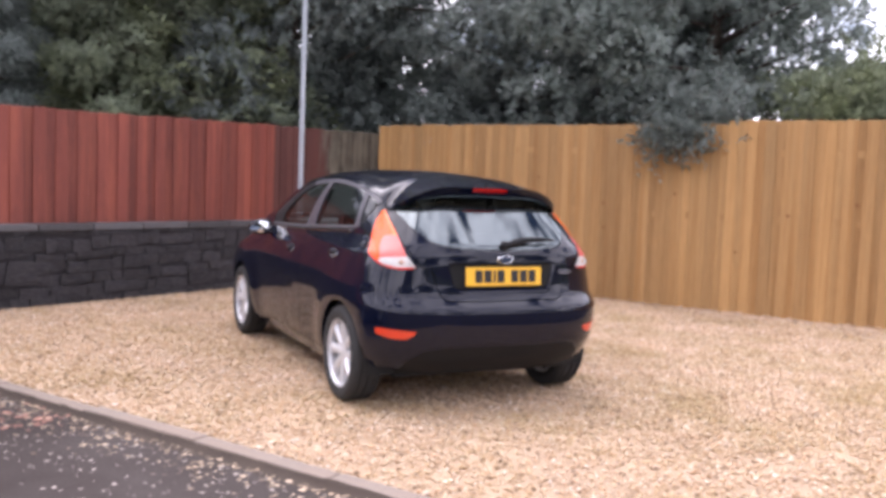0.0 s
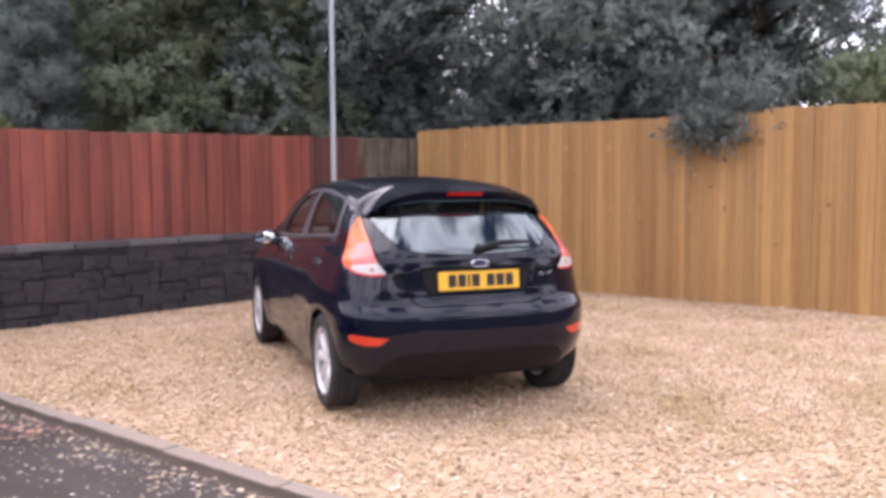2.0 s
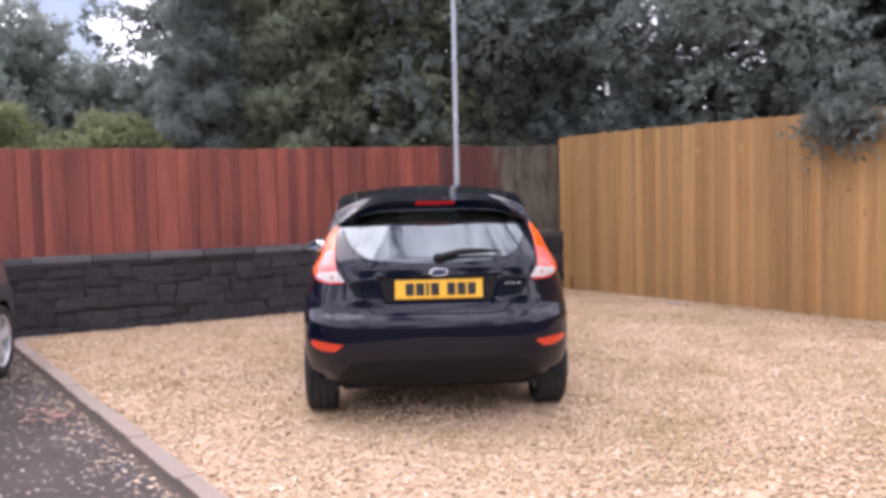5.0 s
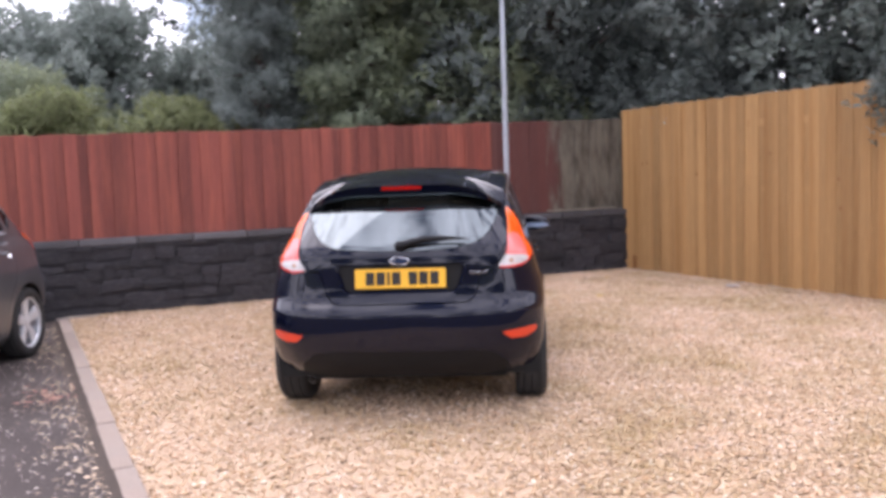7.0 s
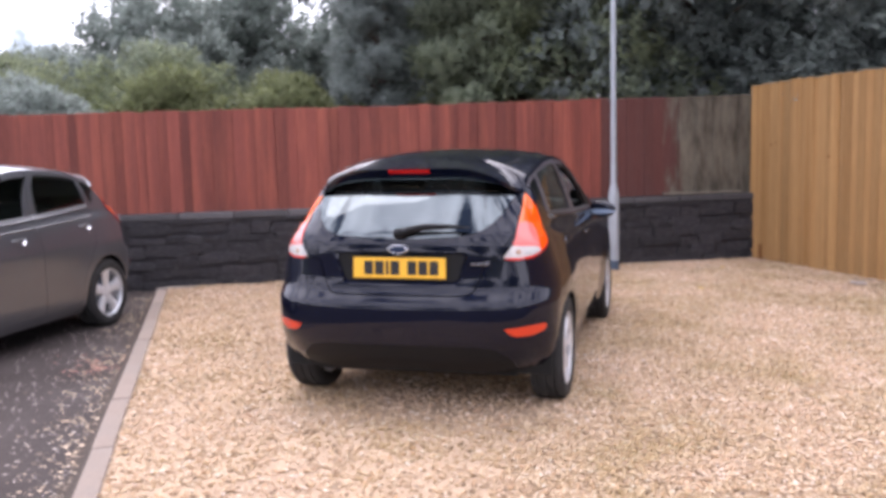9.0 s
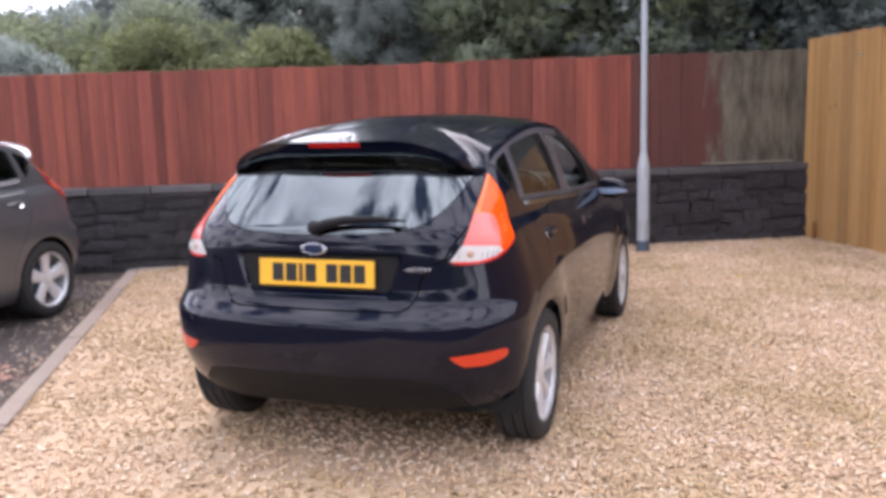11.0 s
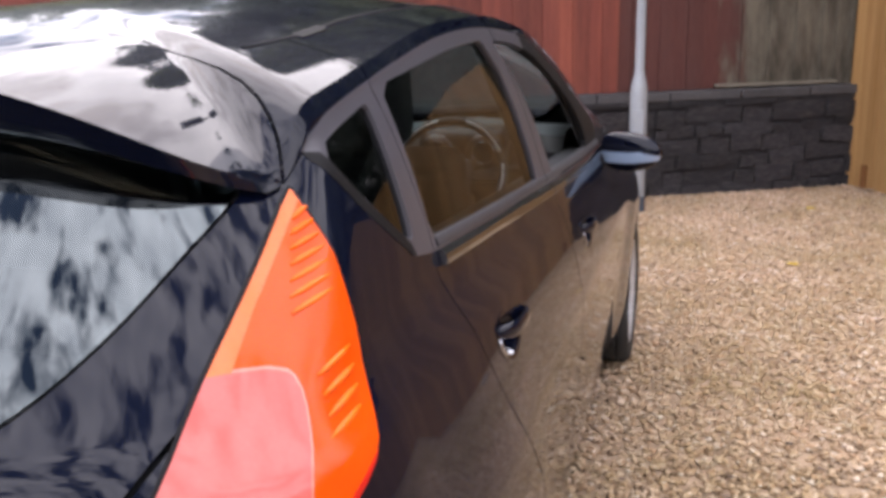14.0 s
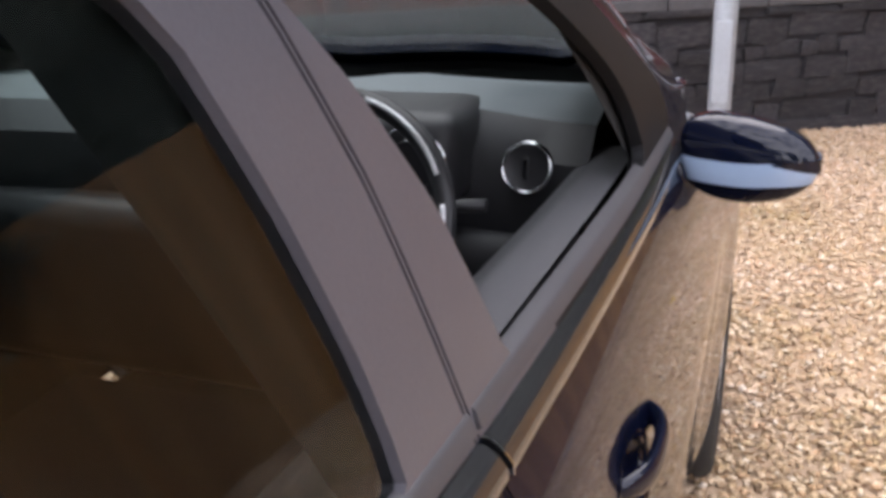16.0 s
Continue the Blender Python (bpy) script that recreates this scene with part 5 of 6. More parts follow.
def prism(name, outline, z0, z1, material, parent=None, label="", **tags):
    n = len(outline)
    V = [(x, y, z0) for x, y in outline] + [(x, y, z1) for x, y in outline]
    F = [tuple(range(n, 2 * n)), tuple(range(n))[::-1]] + [(i, (i + 1) % n, n + (i + 1) % n, n + i) for i in range(n)]
    ob = new(name, mesh_of(name, V, F, material))
    ob.parent = parent
    return tagged(ob, label, **tags)


def ground_sheet():
    n, V, F = 90, [], []
    xs = np.sign(np.linspace(-1, 1, n)) * np.abs(np.linspace(-1, 1, n)) ** 4 * 1500
    for y in xs:
        for x in xs:
            V.append((x, y, -0.045))
    for j in range(n - 1):
        for i in range(n - 1):
            F.append((j * n + i, j * n + i + 1, (j + 1) * n + i + 1, (j + 1) * n + i))
    tagged(new("ground", mesh_of("ground", V, F, M["grass"])), "rough green ground beyond the fences", "ground", kind="structure")


ground_sheet()
corner = along(KERB_AT, KERB_TURN, 7.83)
far = along(corner, 30.0, 9.0)
wall_left = along(WALL_AT, WALL_TURN, -14.0)
tan_end = along(TAN_AT, TAN_TURN, 14.0)
prism("tarmac", [tuple(along(KERB_AT, KERB_TURN, -1.6, 0.06).xy), tuple(along(corner, 75, 0.07, 0).xy), tuple(along(far, 30, 6, 0.06).xy), (16, -20), (-26, -20), (-26, -8), tuple(wall_left.xy)], -0.2, -0.03, M["tarmac"],
      None, "dark grey tarmac with pale scattered flakes", category="tarmac", kind="structure")
prism("gravel_bed", [tuple(along(KERB_AT, KERB_TURN, -1.4, 0.1).xy), tuple(along(corner, 30, 0.1, 0.1).xy), tuple(along(far, 30, 6, 0.1).xy), tuple(tan_end.xy), tuple((TAN_AT + Vector((0.3, 0.3, 0))).xy)],
      -0.25, -0.009, M["gravel"], None, "pale buff gravel parking bay", category="gravel", kind="structure")


def stone_cloud(name, count, area, size, material, label, category, z=0.0, flat=0.6, keep=None, seed=3):
    """Very many small stones in one mesh, each a bent octahedron."""
    rng = np.random.default_rng(seed)
    x = rng.uniform(area[0], area[1], count)
    y = rng.uniform(area[2], area[3], count)
    ok = keep(x, y)
    x, y = x[ok], y[ok]
    n = len(x)
    base = np.array([(1, 0, 0), (0, 1, 0), (-1, 0, 0), (0, -1, 0), (0, 0, 1), (0, 0, -1)], float)
    s = size * rng.uniform(0.55, 1.35, n) ** 1.2
    V = base[None] * (s[:, None] * np.stack([rng.uniform(0.7, 1.3, n), rng.uniform(0.6, 1.0, n), rng.uniform(0.35, 0.75, n) * flat * 1.6], 1))[:, None, :]
    V = V + rng.normal(0, 0.16, V.shape) * s[:, None, None]
    a, b = rng.uniform(0, 2 * np.pi, n), rng.normal(0, 0.35, n)
    ca, sa, cb, sb = np.cos(a)[:, None], np.sin(a)[:, None], np.cos(b)[:, None], np.sin(b)[:, None]
    X, Y, Z = V[..., 0], V[..., 1], V[..., 2]
    Y, Z = Y * cb - Z * sb, Y * sb + Z * cb
    X, Y = X * ca - Y * sa, X * sa + Y * ca
    V = np.stack([X + x[:, None], Y + y[:, None], Z + z + (rng.uniform(-0.006, 0.004, n) * size / 0.013)[:, None]], -1).reshape(-1, 3)
    tri = np.array([(0, 1, 4), (1, 2, 4), (2, 3, 4), (3, 0, 4), (1, 0, 5), (2, 1, 5), (3, 2, 5), (0, 3, 5)])
    F = (tri[None] + 6 * np.arange(n)[:, None, None]).reshape(-1, 3)
    me = bpy.data.meshes.new(name)
    me.vertices.add(len(V))
    me.vertices.foreach_set("co", V.ravel())
    me.loops.add(F.size)
    me.loops.foreach_set("vertex_index", F.ravel())
    me.polygons.add(len(F))
    me.polygons.foreach_set("loop_start", np.arange(0, F.size, 3))
    me.update(calc_edges=True)
    me.materials.append(material)
    return tagged(new(name, me), label, category, kind="stuff")


def in_bay(x, y, margin=0.0):
    def side(at, turn):
        c, k = math.cos(radians(turn)), math.sin(radians(turn))
        return -(x - at.x) * k + (y - at.y) * c
    return (side(KERB_AT, KERB_TURN) > 0.15 + margin) & (side(corner, 30.0) > 0.15 + margin) & (side(WALL_AT, WALL_TURN) < 0.0) & (side(TAN_AT, TAN_TURN) < 0.0)


stone_cloud("gravel", 165000, (-4.4, 5.0, -3.0, 7.4), 0.0130, M["stones"], "loose buff and tan gravel stones", "gravel", keep=in_bay, flat=0.5)
stone_cloud("near_gravel", 62000, (0.7, 3.7, -1.2, 6.9), 0.0115, M["stones"], "loose buff and tan gravel stones", "gravel", keep=in_bay, z=0.002, flat=0.5, seed=6)
stone_cloud("far_gravel", 22000, (0.5, 12.0, -3.0, 6.5), 0.017, M["stones"], "loose buff and tan gravel stones", "gravel", keep=lambda x, y: in_bay(x, y) & (x > 4.6), seed=5)


def kerb_line(at, turn, length, name_label):
    thing = empty("edging_kerb", None, name_label, "kerb", "bay edging", "structure")
    bm = bmesh.new()
    box(bm, (0.003, 0.04, -0.15), (0.907, 0.15, 0.012), 0.012, segments=2)
    me = bpy.data.meshes.new("edging_stone")
    bm.to_mesh(me), bm.free()
    me.materials.append(M["kerb"])
    rng = random.Random(4)
    for i in range(int(length / 0.91)):
        child("edging_stone", me, thing, "", pose(*along(at, turn, i * 0.91, rng.uniform(-0.004, 0.004), rng.uniform(-0.004, 0.003)), rng.uniform(-0.5, 0.5), rng.uniform(-0.3, 0.3), turn))


def dirt_line(at, turn, length):
    """Dark soil caught in the angle between edging and tarmac."""
    rng = random.Random(5)
    bm = bmesh.new()
    n = int(length / 0.08)
    rows = []
    for i in range(n + 1):
        s = i * length / n
        rows.append([bm.verts.new(tuple(along(at, turn, s, d, z))) for d, z in ((0.046, rng.uniform(0.002, 0.010)), (0.034 - rng.uniform(0, 0.006), -0.004), (0.024 - rng.uniform(0, 0.012), -0.022), (-0.004 - rng.uniform(0, 0.02), -0.0265), (-0.03 - rng.uniform(0, 0.05), -0.0325))])
    for a, b in zip(rows, rows[1:]):
        for k in range(4):
            bm.faces.new((a[k], a[k + 1], b[k + 1], b[k]))
    bmesh.ops.recalc_face_normals(bm, faces=bm.faces)
    ob = part("soil_line", bm, M["dirt"], None, "dark soil along the foot of the edging", smooth=True)
    tagged(ob, category="soil", kind="structure")


dirt_line(KERB_AT, KERB_TURN, 7.6)
dirt_line(corner, 30.0, 10.8)
kerb_line(KERB_AT, KERB_TURN, 7.7, "weathered concrete edging beside the gravel")
kerb_line(corner, 30.0, 11.0, "weathered concrete edging across the gravel")


# ---------------------------------------------------------------- stone wall with the red fence on it
def stone_wall():
    wall = empty("wall_north", None, "low dark rubble stone wall under the red fence", "wall", kind="structure")
    L = 14.0
    c = prism("wall_core", [tuple(along(WALL_AT, WALL_TURN, s, d).xy) for s, d in ((-L, 0.02), (0.25, 0.02), (0.25, 0.30), (-L, 0.30))], -0.2, 0.745, M["mortar"], wall)
    rng = random.Random(11)
    shapes = []
    for k in range(7):
        bm = bmesh.new()
        box(bm, (0, 0, 0), (1, 1, 1), 0.0)
        bmesh.ops.subdivide_edges(bm, edges=bm.edges, cuts=1, use_grid_fill=True)
        for v in bm.verts:
            mid = v.co - Vector((0.5, 0.5, 0.5))
            soft = 0.94 if mid.length > 0.8 else 0.98 if mid.length > 0.6 else 1.02
            v.co = Vector((0.5, 0.5, 0.5)) + mid * soft + Vector((rng.uniform(-1, 1), rng.uniform(-1, 1) * 0.9, rng.uniform(-1, 1))) * 0.045
        me = bpy.data.meshes.new("wall_stone")
        bm.to_mesh(me), bm.free()
        me.materials.append(M["wall_stone"])
        shapes.append(me)
    z = -0.03
    count = 0
    while z < 0.73:
        h = min(rng.uniform(0.085, 0.15), 0.76 - z)
        if 0.75 - z - h < 0.05:
            h = 0.75 - z
        s = 0.2
        while s > -10.2:
            w = rng.choice((0.12, 0.17, 0.22, 0.28, 0.35, 0.44)) * rng.uniform(0.9, 1.1)
            wave = 0.022 * math.sin(1.9 * s + 2.3 * z) + 0.012 * math.sin(4.3 * s)
            m = pose(*along(WALL_AT, WALL_TURN, s - w, rng.uniform(-0.022, 0.004), z + wave * (0 < z < 0.6) + rng.uniform(-0.012, 0.012) * (z > 0)), 0, rng.uniform(-5, 5) * (0 < z < 0.6), WALL_TURN) @ Matrix.Diagonal((w - 0.004, 0.10, (h - 0.003) * rng.uniform(0.84, 1.12 if z < 0.6 else 1.0), 1))
            child("wall_stone", rng.choice(shapes), wall, "", m)
            count += 1
            s -= w
        z += h
    bm = bmesh.new()
    box(bm, (0.004, -0.018, 0.0), (0.596, 0.34, 0.07), 0.012)
    me = bpy.data.meshes.new("coping_stone")
    bm.to_mesh(me), bm.free()
    me.materials.append(M["coping"])
    for i in range(23):
        child("coping_stone", me, wall, "", pose(*along(WALL_AT, WALL_TURN, 0.2 - 0.6 * (i + 1), rng.uniform(-0.006, 0.006), 0.748 + rng.uniform(-0.004, 0.004)), rng.uniform(-0.6, 0.6), 0, WALL_TURN))


def board_mesh(name, width, height, material, seed):
    rng = random.Random(seed)
    bm = bmesh.new()
    box(bm, (0, 0, 0), (width, 0.016, height), 0.003, segments=1)
    for v in bm.verts:
        if v.co.z > height / 2:
            v.co.z += rng.uniform(-0.004, 0.004)
        v.co.y += 0.008 * (v.co.x / width)
    me = bpy.data.meshes.new(name)
    bm.to_mesh(me), bm.free()
    me.materials.append(material)
    return me


def red_fence():
    fence = empty("red_fence", pose(*along(WALL_AT, WALL_TURN, 0, 0.12, 0.818)), "red-stained vertical board fence on a stone wall", "fence", kind="structure")
    inv = fence.matrix_basis.inverted()
    rng = random.Random(21)
    kinds = [board_mesh("fence_board", 0.136, 1.0, M["red_board"], k) for k in range(5)]
    stale = [board_mesh("weathered_board", 0.138, 1.0, M["worn_shaded_red"], k + 9) for k in range(3)]
    # boards near the corner, their darker red standing for the overhanging trees' shade
    shaded = [board_mesh("fence_board", 0.136, 1.0, M["worn_shaded_red"], k + 60) for k in range(3)]
    s, n = 0.12, 0
    while s > -13.8:
        tall = float(np.interp(s, [-9, -5, -1, 0], [1.105, 1.15, 1.22, 1.24])) + rng.uniform(-0.008, 0.008)
        old = -1.12 < s < -0.1
        me = rng.choice(stale if old else shaded if s > -1.9 else kinds)
        m = inv @ pose(*along(WALL_AT, WALL_TURN, s - 0.118, 0.10 + (0.014 if n % 2 else 0.0) + (0.03 if old else 0), 0.818 - (0.05 if old else 0)), rng.uniform(-0.3, 0.3), rng.uniform(-0.14, 0.14), WALL_TURN) @ Matrix.Diagonal((1, 1, tall + (0.05 if old else 0), 1))
        child("weathered_board" if old else "fence_board", me, fence, "", m)
        s -= 0.118
        n += 1
    bm = bmesh.new()
    box(bm, (0, -0.022, 0), (1.06, 0.03, 0.022), 0.004)
    ob = part("panel_sill", bm, M["stale_board"], fence, "pale weathered strip along the foot of the worn boards")
    ob.matrix_basis = inv @ pose(*along(WALL_AT, WALL_TURN, -1.17, 0.09, 0.832), 0, 0, WALL_TURN)
    for z in (0.95, 1.45, 1.88):
        a, b = along(WALL_AT, WALL_TURN, -13.8, 0.16, z), along(WALL_AT, WALL_TURN, 0.1, 0.16, z)
        bm = bmesh.new()
        box(bm, (0, 0, -0.04), (13.9, 0.05, 0.04), 0.004)
        ob = part("fence_rail", bm, M["red_board"], fence)
        ob.matrix_basis = inv @ pose(*a, 0, 0, WALL_TURN)


def tan_fence():
    fence = empty("tan_fence", pose(*TAN_AT), "new tan timber vertical board fence beside the gravel", "fence", kind="structure")
    inv = fence.matrix_basis.inverted()
    rng = random.Random(31)
    kinds = [board_mesh("fence_board", 0.124, 1.0, M["tan_board"], k + 40) for k in range(6)]
    s, n = -0.10, 0
    while s < 13.6:
        step = 0.104
        tall = (2.165 if s < 0.62 else 2.175 if s < 4.88 else 2.215 if s < 8 else 2.25) + rng.uniform(-0.006, 0.006)
        m = inv @ pose(*along(TAN_AT, TAN_TURN, s, 0.01 + (0.013 if n % 2 else 0.0), -0.02), rng.uniform(-0.25, 0.25), rng.uniform(-0.10, 0.10), TAN_TURN) @ Matrix.Diagonal((1, 1, tall + 0.02, 1))
        child("fence_board", rng.choice(kinds), fence, "", m)
        s += step
        n += 1
    for z in (0.35, 1.1, 1.85):
        bm = bmesh.new()
        box(bm, (0, 0.03, -0.04), (13.7, 0.08, 0.04), 0.004)
        ob = part("fence_rail", bm, M["tan_board"], fence)
        ob.matrix_basis = inv @ pose(*along(TAN_AT, TAN_TURN, -0.1, 0.0, z), 0, 0, TAN_TURN)
    for i in range(6):
        bm = bmesh.new()
        box(bm, (-0.05, 0.08, -0.3), (0.05, 0.18, 2.12), 0.006)
        ob = part("fence_post", bm, M["tan_board"], fence)
        ob.matrix_basis = inv @ pose(*along(TAN_AT, TAN_TURN, 0.1 + 2.4 * i), 0, 0, TAN_TURN)
    for s, z, r in ((0.33, 1.42, 0.022), (0.42, 1.44, 0.02), (1.35, 1.28, 0.025), (3.4, 1.2, 0.02), (3.42, 0.9, 0.02), (4.3, 1.35, 0.025), (5.6, 1.15, 0.024), (5.05, 0.7, 0.02), (2.5, 1.5, 0.02), (6.3, 1.3, 0.024)):
        bm = bmesh.new()
        lathe(bm, [(0.0005, 0.0), (r * 0.7, 0.0005), (r, -0.002)], 12, pose(0, 0, 0, 90, 0, 0) @ Matrix.Diagonal((1, 0.7, 1, 1)))
        ob = part("knot", bm, M["knot"], fence, "brown knot")
        ob.matrix_basis = inv @ pose(*along(TAN_AT, TAN_TURN, s, 0.0, z), 0, 0, TAN_TURN)
    bm = bmesh.new()
    box(bm, (0.0, -0.02, 0.0), (0.05, 0.0, 0.19), 0.004)
    ob = part("post_stub", bm, M["knot"], fence, "short dark wooden stub")
    ob.matrix_basis = inv @ pose(*along(TAN_AT, TAN_TURN, 0.14), 0, 0, TAN_TURN)


stone_wall()
red_fence()
tan_fence()


# ---------------------------------------------------------------- lamp post
def lamp_post():
    post = empty("lamp_post", pose(0.625, 6.07, 0), "slender grey steel lamp post on the gravel", "lamp post")
    bm = bmesh.new()
    lathe(bm, [(0.066, 0.0), (0.066, 0.10), (0.064, 0.11)], 24)
    part("foot", bm, M["pole_foot"], post, "dark blue-grey painted foot", smooth=True)
    bm = bmesh.new()
    lathe(bm, [(0.062, 0.10), (0.0615, 0.86), (0.058, 0.90), (0.040, 0.985), (0.034, 1.02), (0.033, 1.4), (0.027, 5.4)], 24)
    part("shaft", bm, M["pole"], post, smooth=True)
    bm = bmesh.new()
    box(bm, (-0.045, -0.0645, 0.30), (0.045, -0.055, 0.74), 0.006)
    part("access_door", bm, M["pole"], post)
    bm = bmesh.new()
    tube(bm, [(0, 0, 5.38), (0, -0.05, 5.48), (0, -0.35, 5.55)], 0.024, 10)
    part("bracket", bm, M["pole"], post, smooth=True)
    bm = bmesh.new()
    box(bm, (-0.10, -0.85, 5.50), (0.10, -0.33, 5.60), 0.04, segments=3)
    part("lantern", bm, M["pole"], post, smooth=True)


lamp_post()


# ---------------------------------------------------------------- trees
def leaf_mesh(name, centres, directions, length, width, material, rng, droop=0.3, per=6):
    """Sprays of small pointed leaves round given centres."""
    n = len(centres)
    C = np.repeat(centres, per, 0)
    D = np.repeat(directions, per, 0) + rng.normal(0, 0.75, (n * per, 3))
    D[:, 2] -= droop
    D /= np.linalg.norm(D, axis=1)[:, None]
    S = np.cross(D, rng.normal(0, 1, (n * per, 3)))
    S /= np.linalg.norm(S, axis=1)[:, None]
    L = length * rng.uniform(0.6, 1.4, (n * per, 1))
    W = width * rng.uniform(0.6, 1.3, (n * per, 1))
    C = C + rng.normal(0, length * 0.45, C.shape)
    N = np.repeat(directions, per, 0) + np.array([0, 0, 0.35]) + rng.normal(0, 0.22, C.shape)
    N /= np.linalg.norm(N, axis=1)[:, None]
    S *= np.where((np.cross(D, S) * N).sum(1) < 0, -1.0, 1.0)[:, None]
    V = np.stack([C - 0.8 * W * S, C + L * D, C + 0.8 * W * S], 1).reshape(-1, 3)
    F = np.arange(len(V))
    me = bpy.data.meshes.new(name)
    me.vertices.add(len(V))
    me.vertices.foreach_set("co", V.ravel())
    me.loops.add(len(F))
    me.loops.foreach_set("vertex_index", F)
    me.polygons.add(len(F) // 3)
    me.polygons.foreach_set("loop_start", np.arange(0, len(F), 3))
    me.update(calc_edges=True)
    me.polygons.foreach_set("use_smooth", np.ones(len(me.polygons), bool))
    me.normals_split_custom_set_from_vertices(np.repeat(N, 3, 0).tolist())
    me.materials.append(material)
    return me


def tree(name, x, y, tall, radius, material, label, seed, shape="conifer", base=0.3, sprays=2600, leaf=0.16, per=7, z0=-0.04):
    """Trunk, limbs and a ragged crown."""
    rng = np.random.default_rng(seed)
    t = empty(name, pose(x, y, z0), label, "tree" if shape != "bush" else "bush")
    bm = bmesh.new()
    k = 7
    wob = np.cumsum(rng.normal(0, 0.03, (k, 2)), 0)
    stem = [(wob[i, 0], wob[i, 1], tall * 0.92 * i / (k - 1)) for i in range(k)]
    r0 = 0.022 * tall + 0.03
    tube(bm, stem, r0, 8, [r0 * (1 - 0.93 * i / (k - 1)) + 0.01 for i in range(k)])
    clumps = []
    nl = 46 if shape != "bush" else 26
    for i in range(nl):
        h = base + (1 - base) * (i + rng.uniform(0, 1)) / nl
        if shape == "conifer":
            reach = radius * (1.02 - 0.85 * ((h - base) / (1 - base)) ** 1.5) * rng.uniform(0.7, 1.15)
            rise = rng.uniform(-0.1, 0.25)
        elif shape == "bush":
            reach = radius * math.sqrt(max(0.05, 1 - (2 * (h - 0.45)) ** 2 * 0.9)) * rng.uniform(0.6, 1.2)
            rise = rng.uniform(0.1, 0.7)
        else:
            q = (h - base) / (1 - base)
            reach = radius * (0.55 + 0.75 * math.sin(math.pi * min(1, q * 0.9 + 0.12))) * rng.uniform(0.6, 1.15) * (0.75 if q > 0.85 else 1)
            rise = rng.uniform(0.0, 0.6)
        a = i * 2.399 + rng.uniform(-0.4, 0.4)
        d = np.array([math.cos(a), math.sin(a), rise])
        s0 = np.array([0, 0, tall * h * 0.95])
        pts = [s0 + d * reach * f + np.array([0, 0, -0.10 * reach * f * f]) for f in (0, 0.35, 0.7, 1.0)]
        tube(bm, [tuple(p) for p in pts], 0.02, 5, [r0 * 0.32 * (1.05 - h) + 0.012, r0 * 0.2 * (1.05 - h) + 0.009, 0.008, 0.004])
        for f in rng.uniform(0.3, 1.05, 3):
            clumps.append((s0 + d * reach * f, d, 0.28 * radius + 0.12))
    part("trunk", bm, M["bark"], t, smooth=True)
    per_clump = max(4, sprays // len(clumps))
    C, D = [], []
    for c, d, r in clumps:
        k = rng.integers(int(per_clump * 0.6), int(per_clump * 1.4))
        p = rng.normal(0, 1, (k, 3))
        p *= (rng.uniform(0.3, 1, (k, 1)) ** 0.4) / np.linalg.norm(p, axis=1)[:, None]
        C.append(c + p * np.array([r, r, r * 0.75]))
        D.append(p * 0.8 + d * 0.5)
    C, D = np.concatenate(C), np.concatenate(D)
    child("crown", leaf_mesh("crown", C, D, leaf, leaf * (0.16 if shape == "conifer" else 0.30), material, rng, 0.25 if shape == "conifer" else 0.1, per), t)
    return t


def behind_wall(s, d):
    return along(WALL_AT, WALL_TURN, s, d)


def behind_tan(s, d):
    return along(TAN_AT, TAN_TURN, s, d)


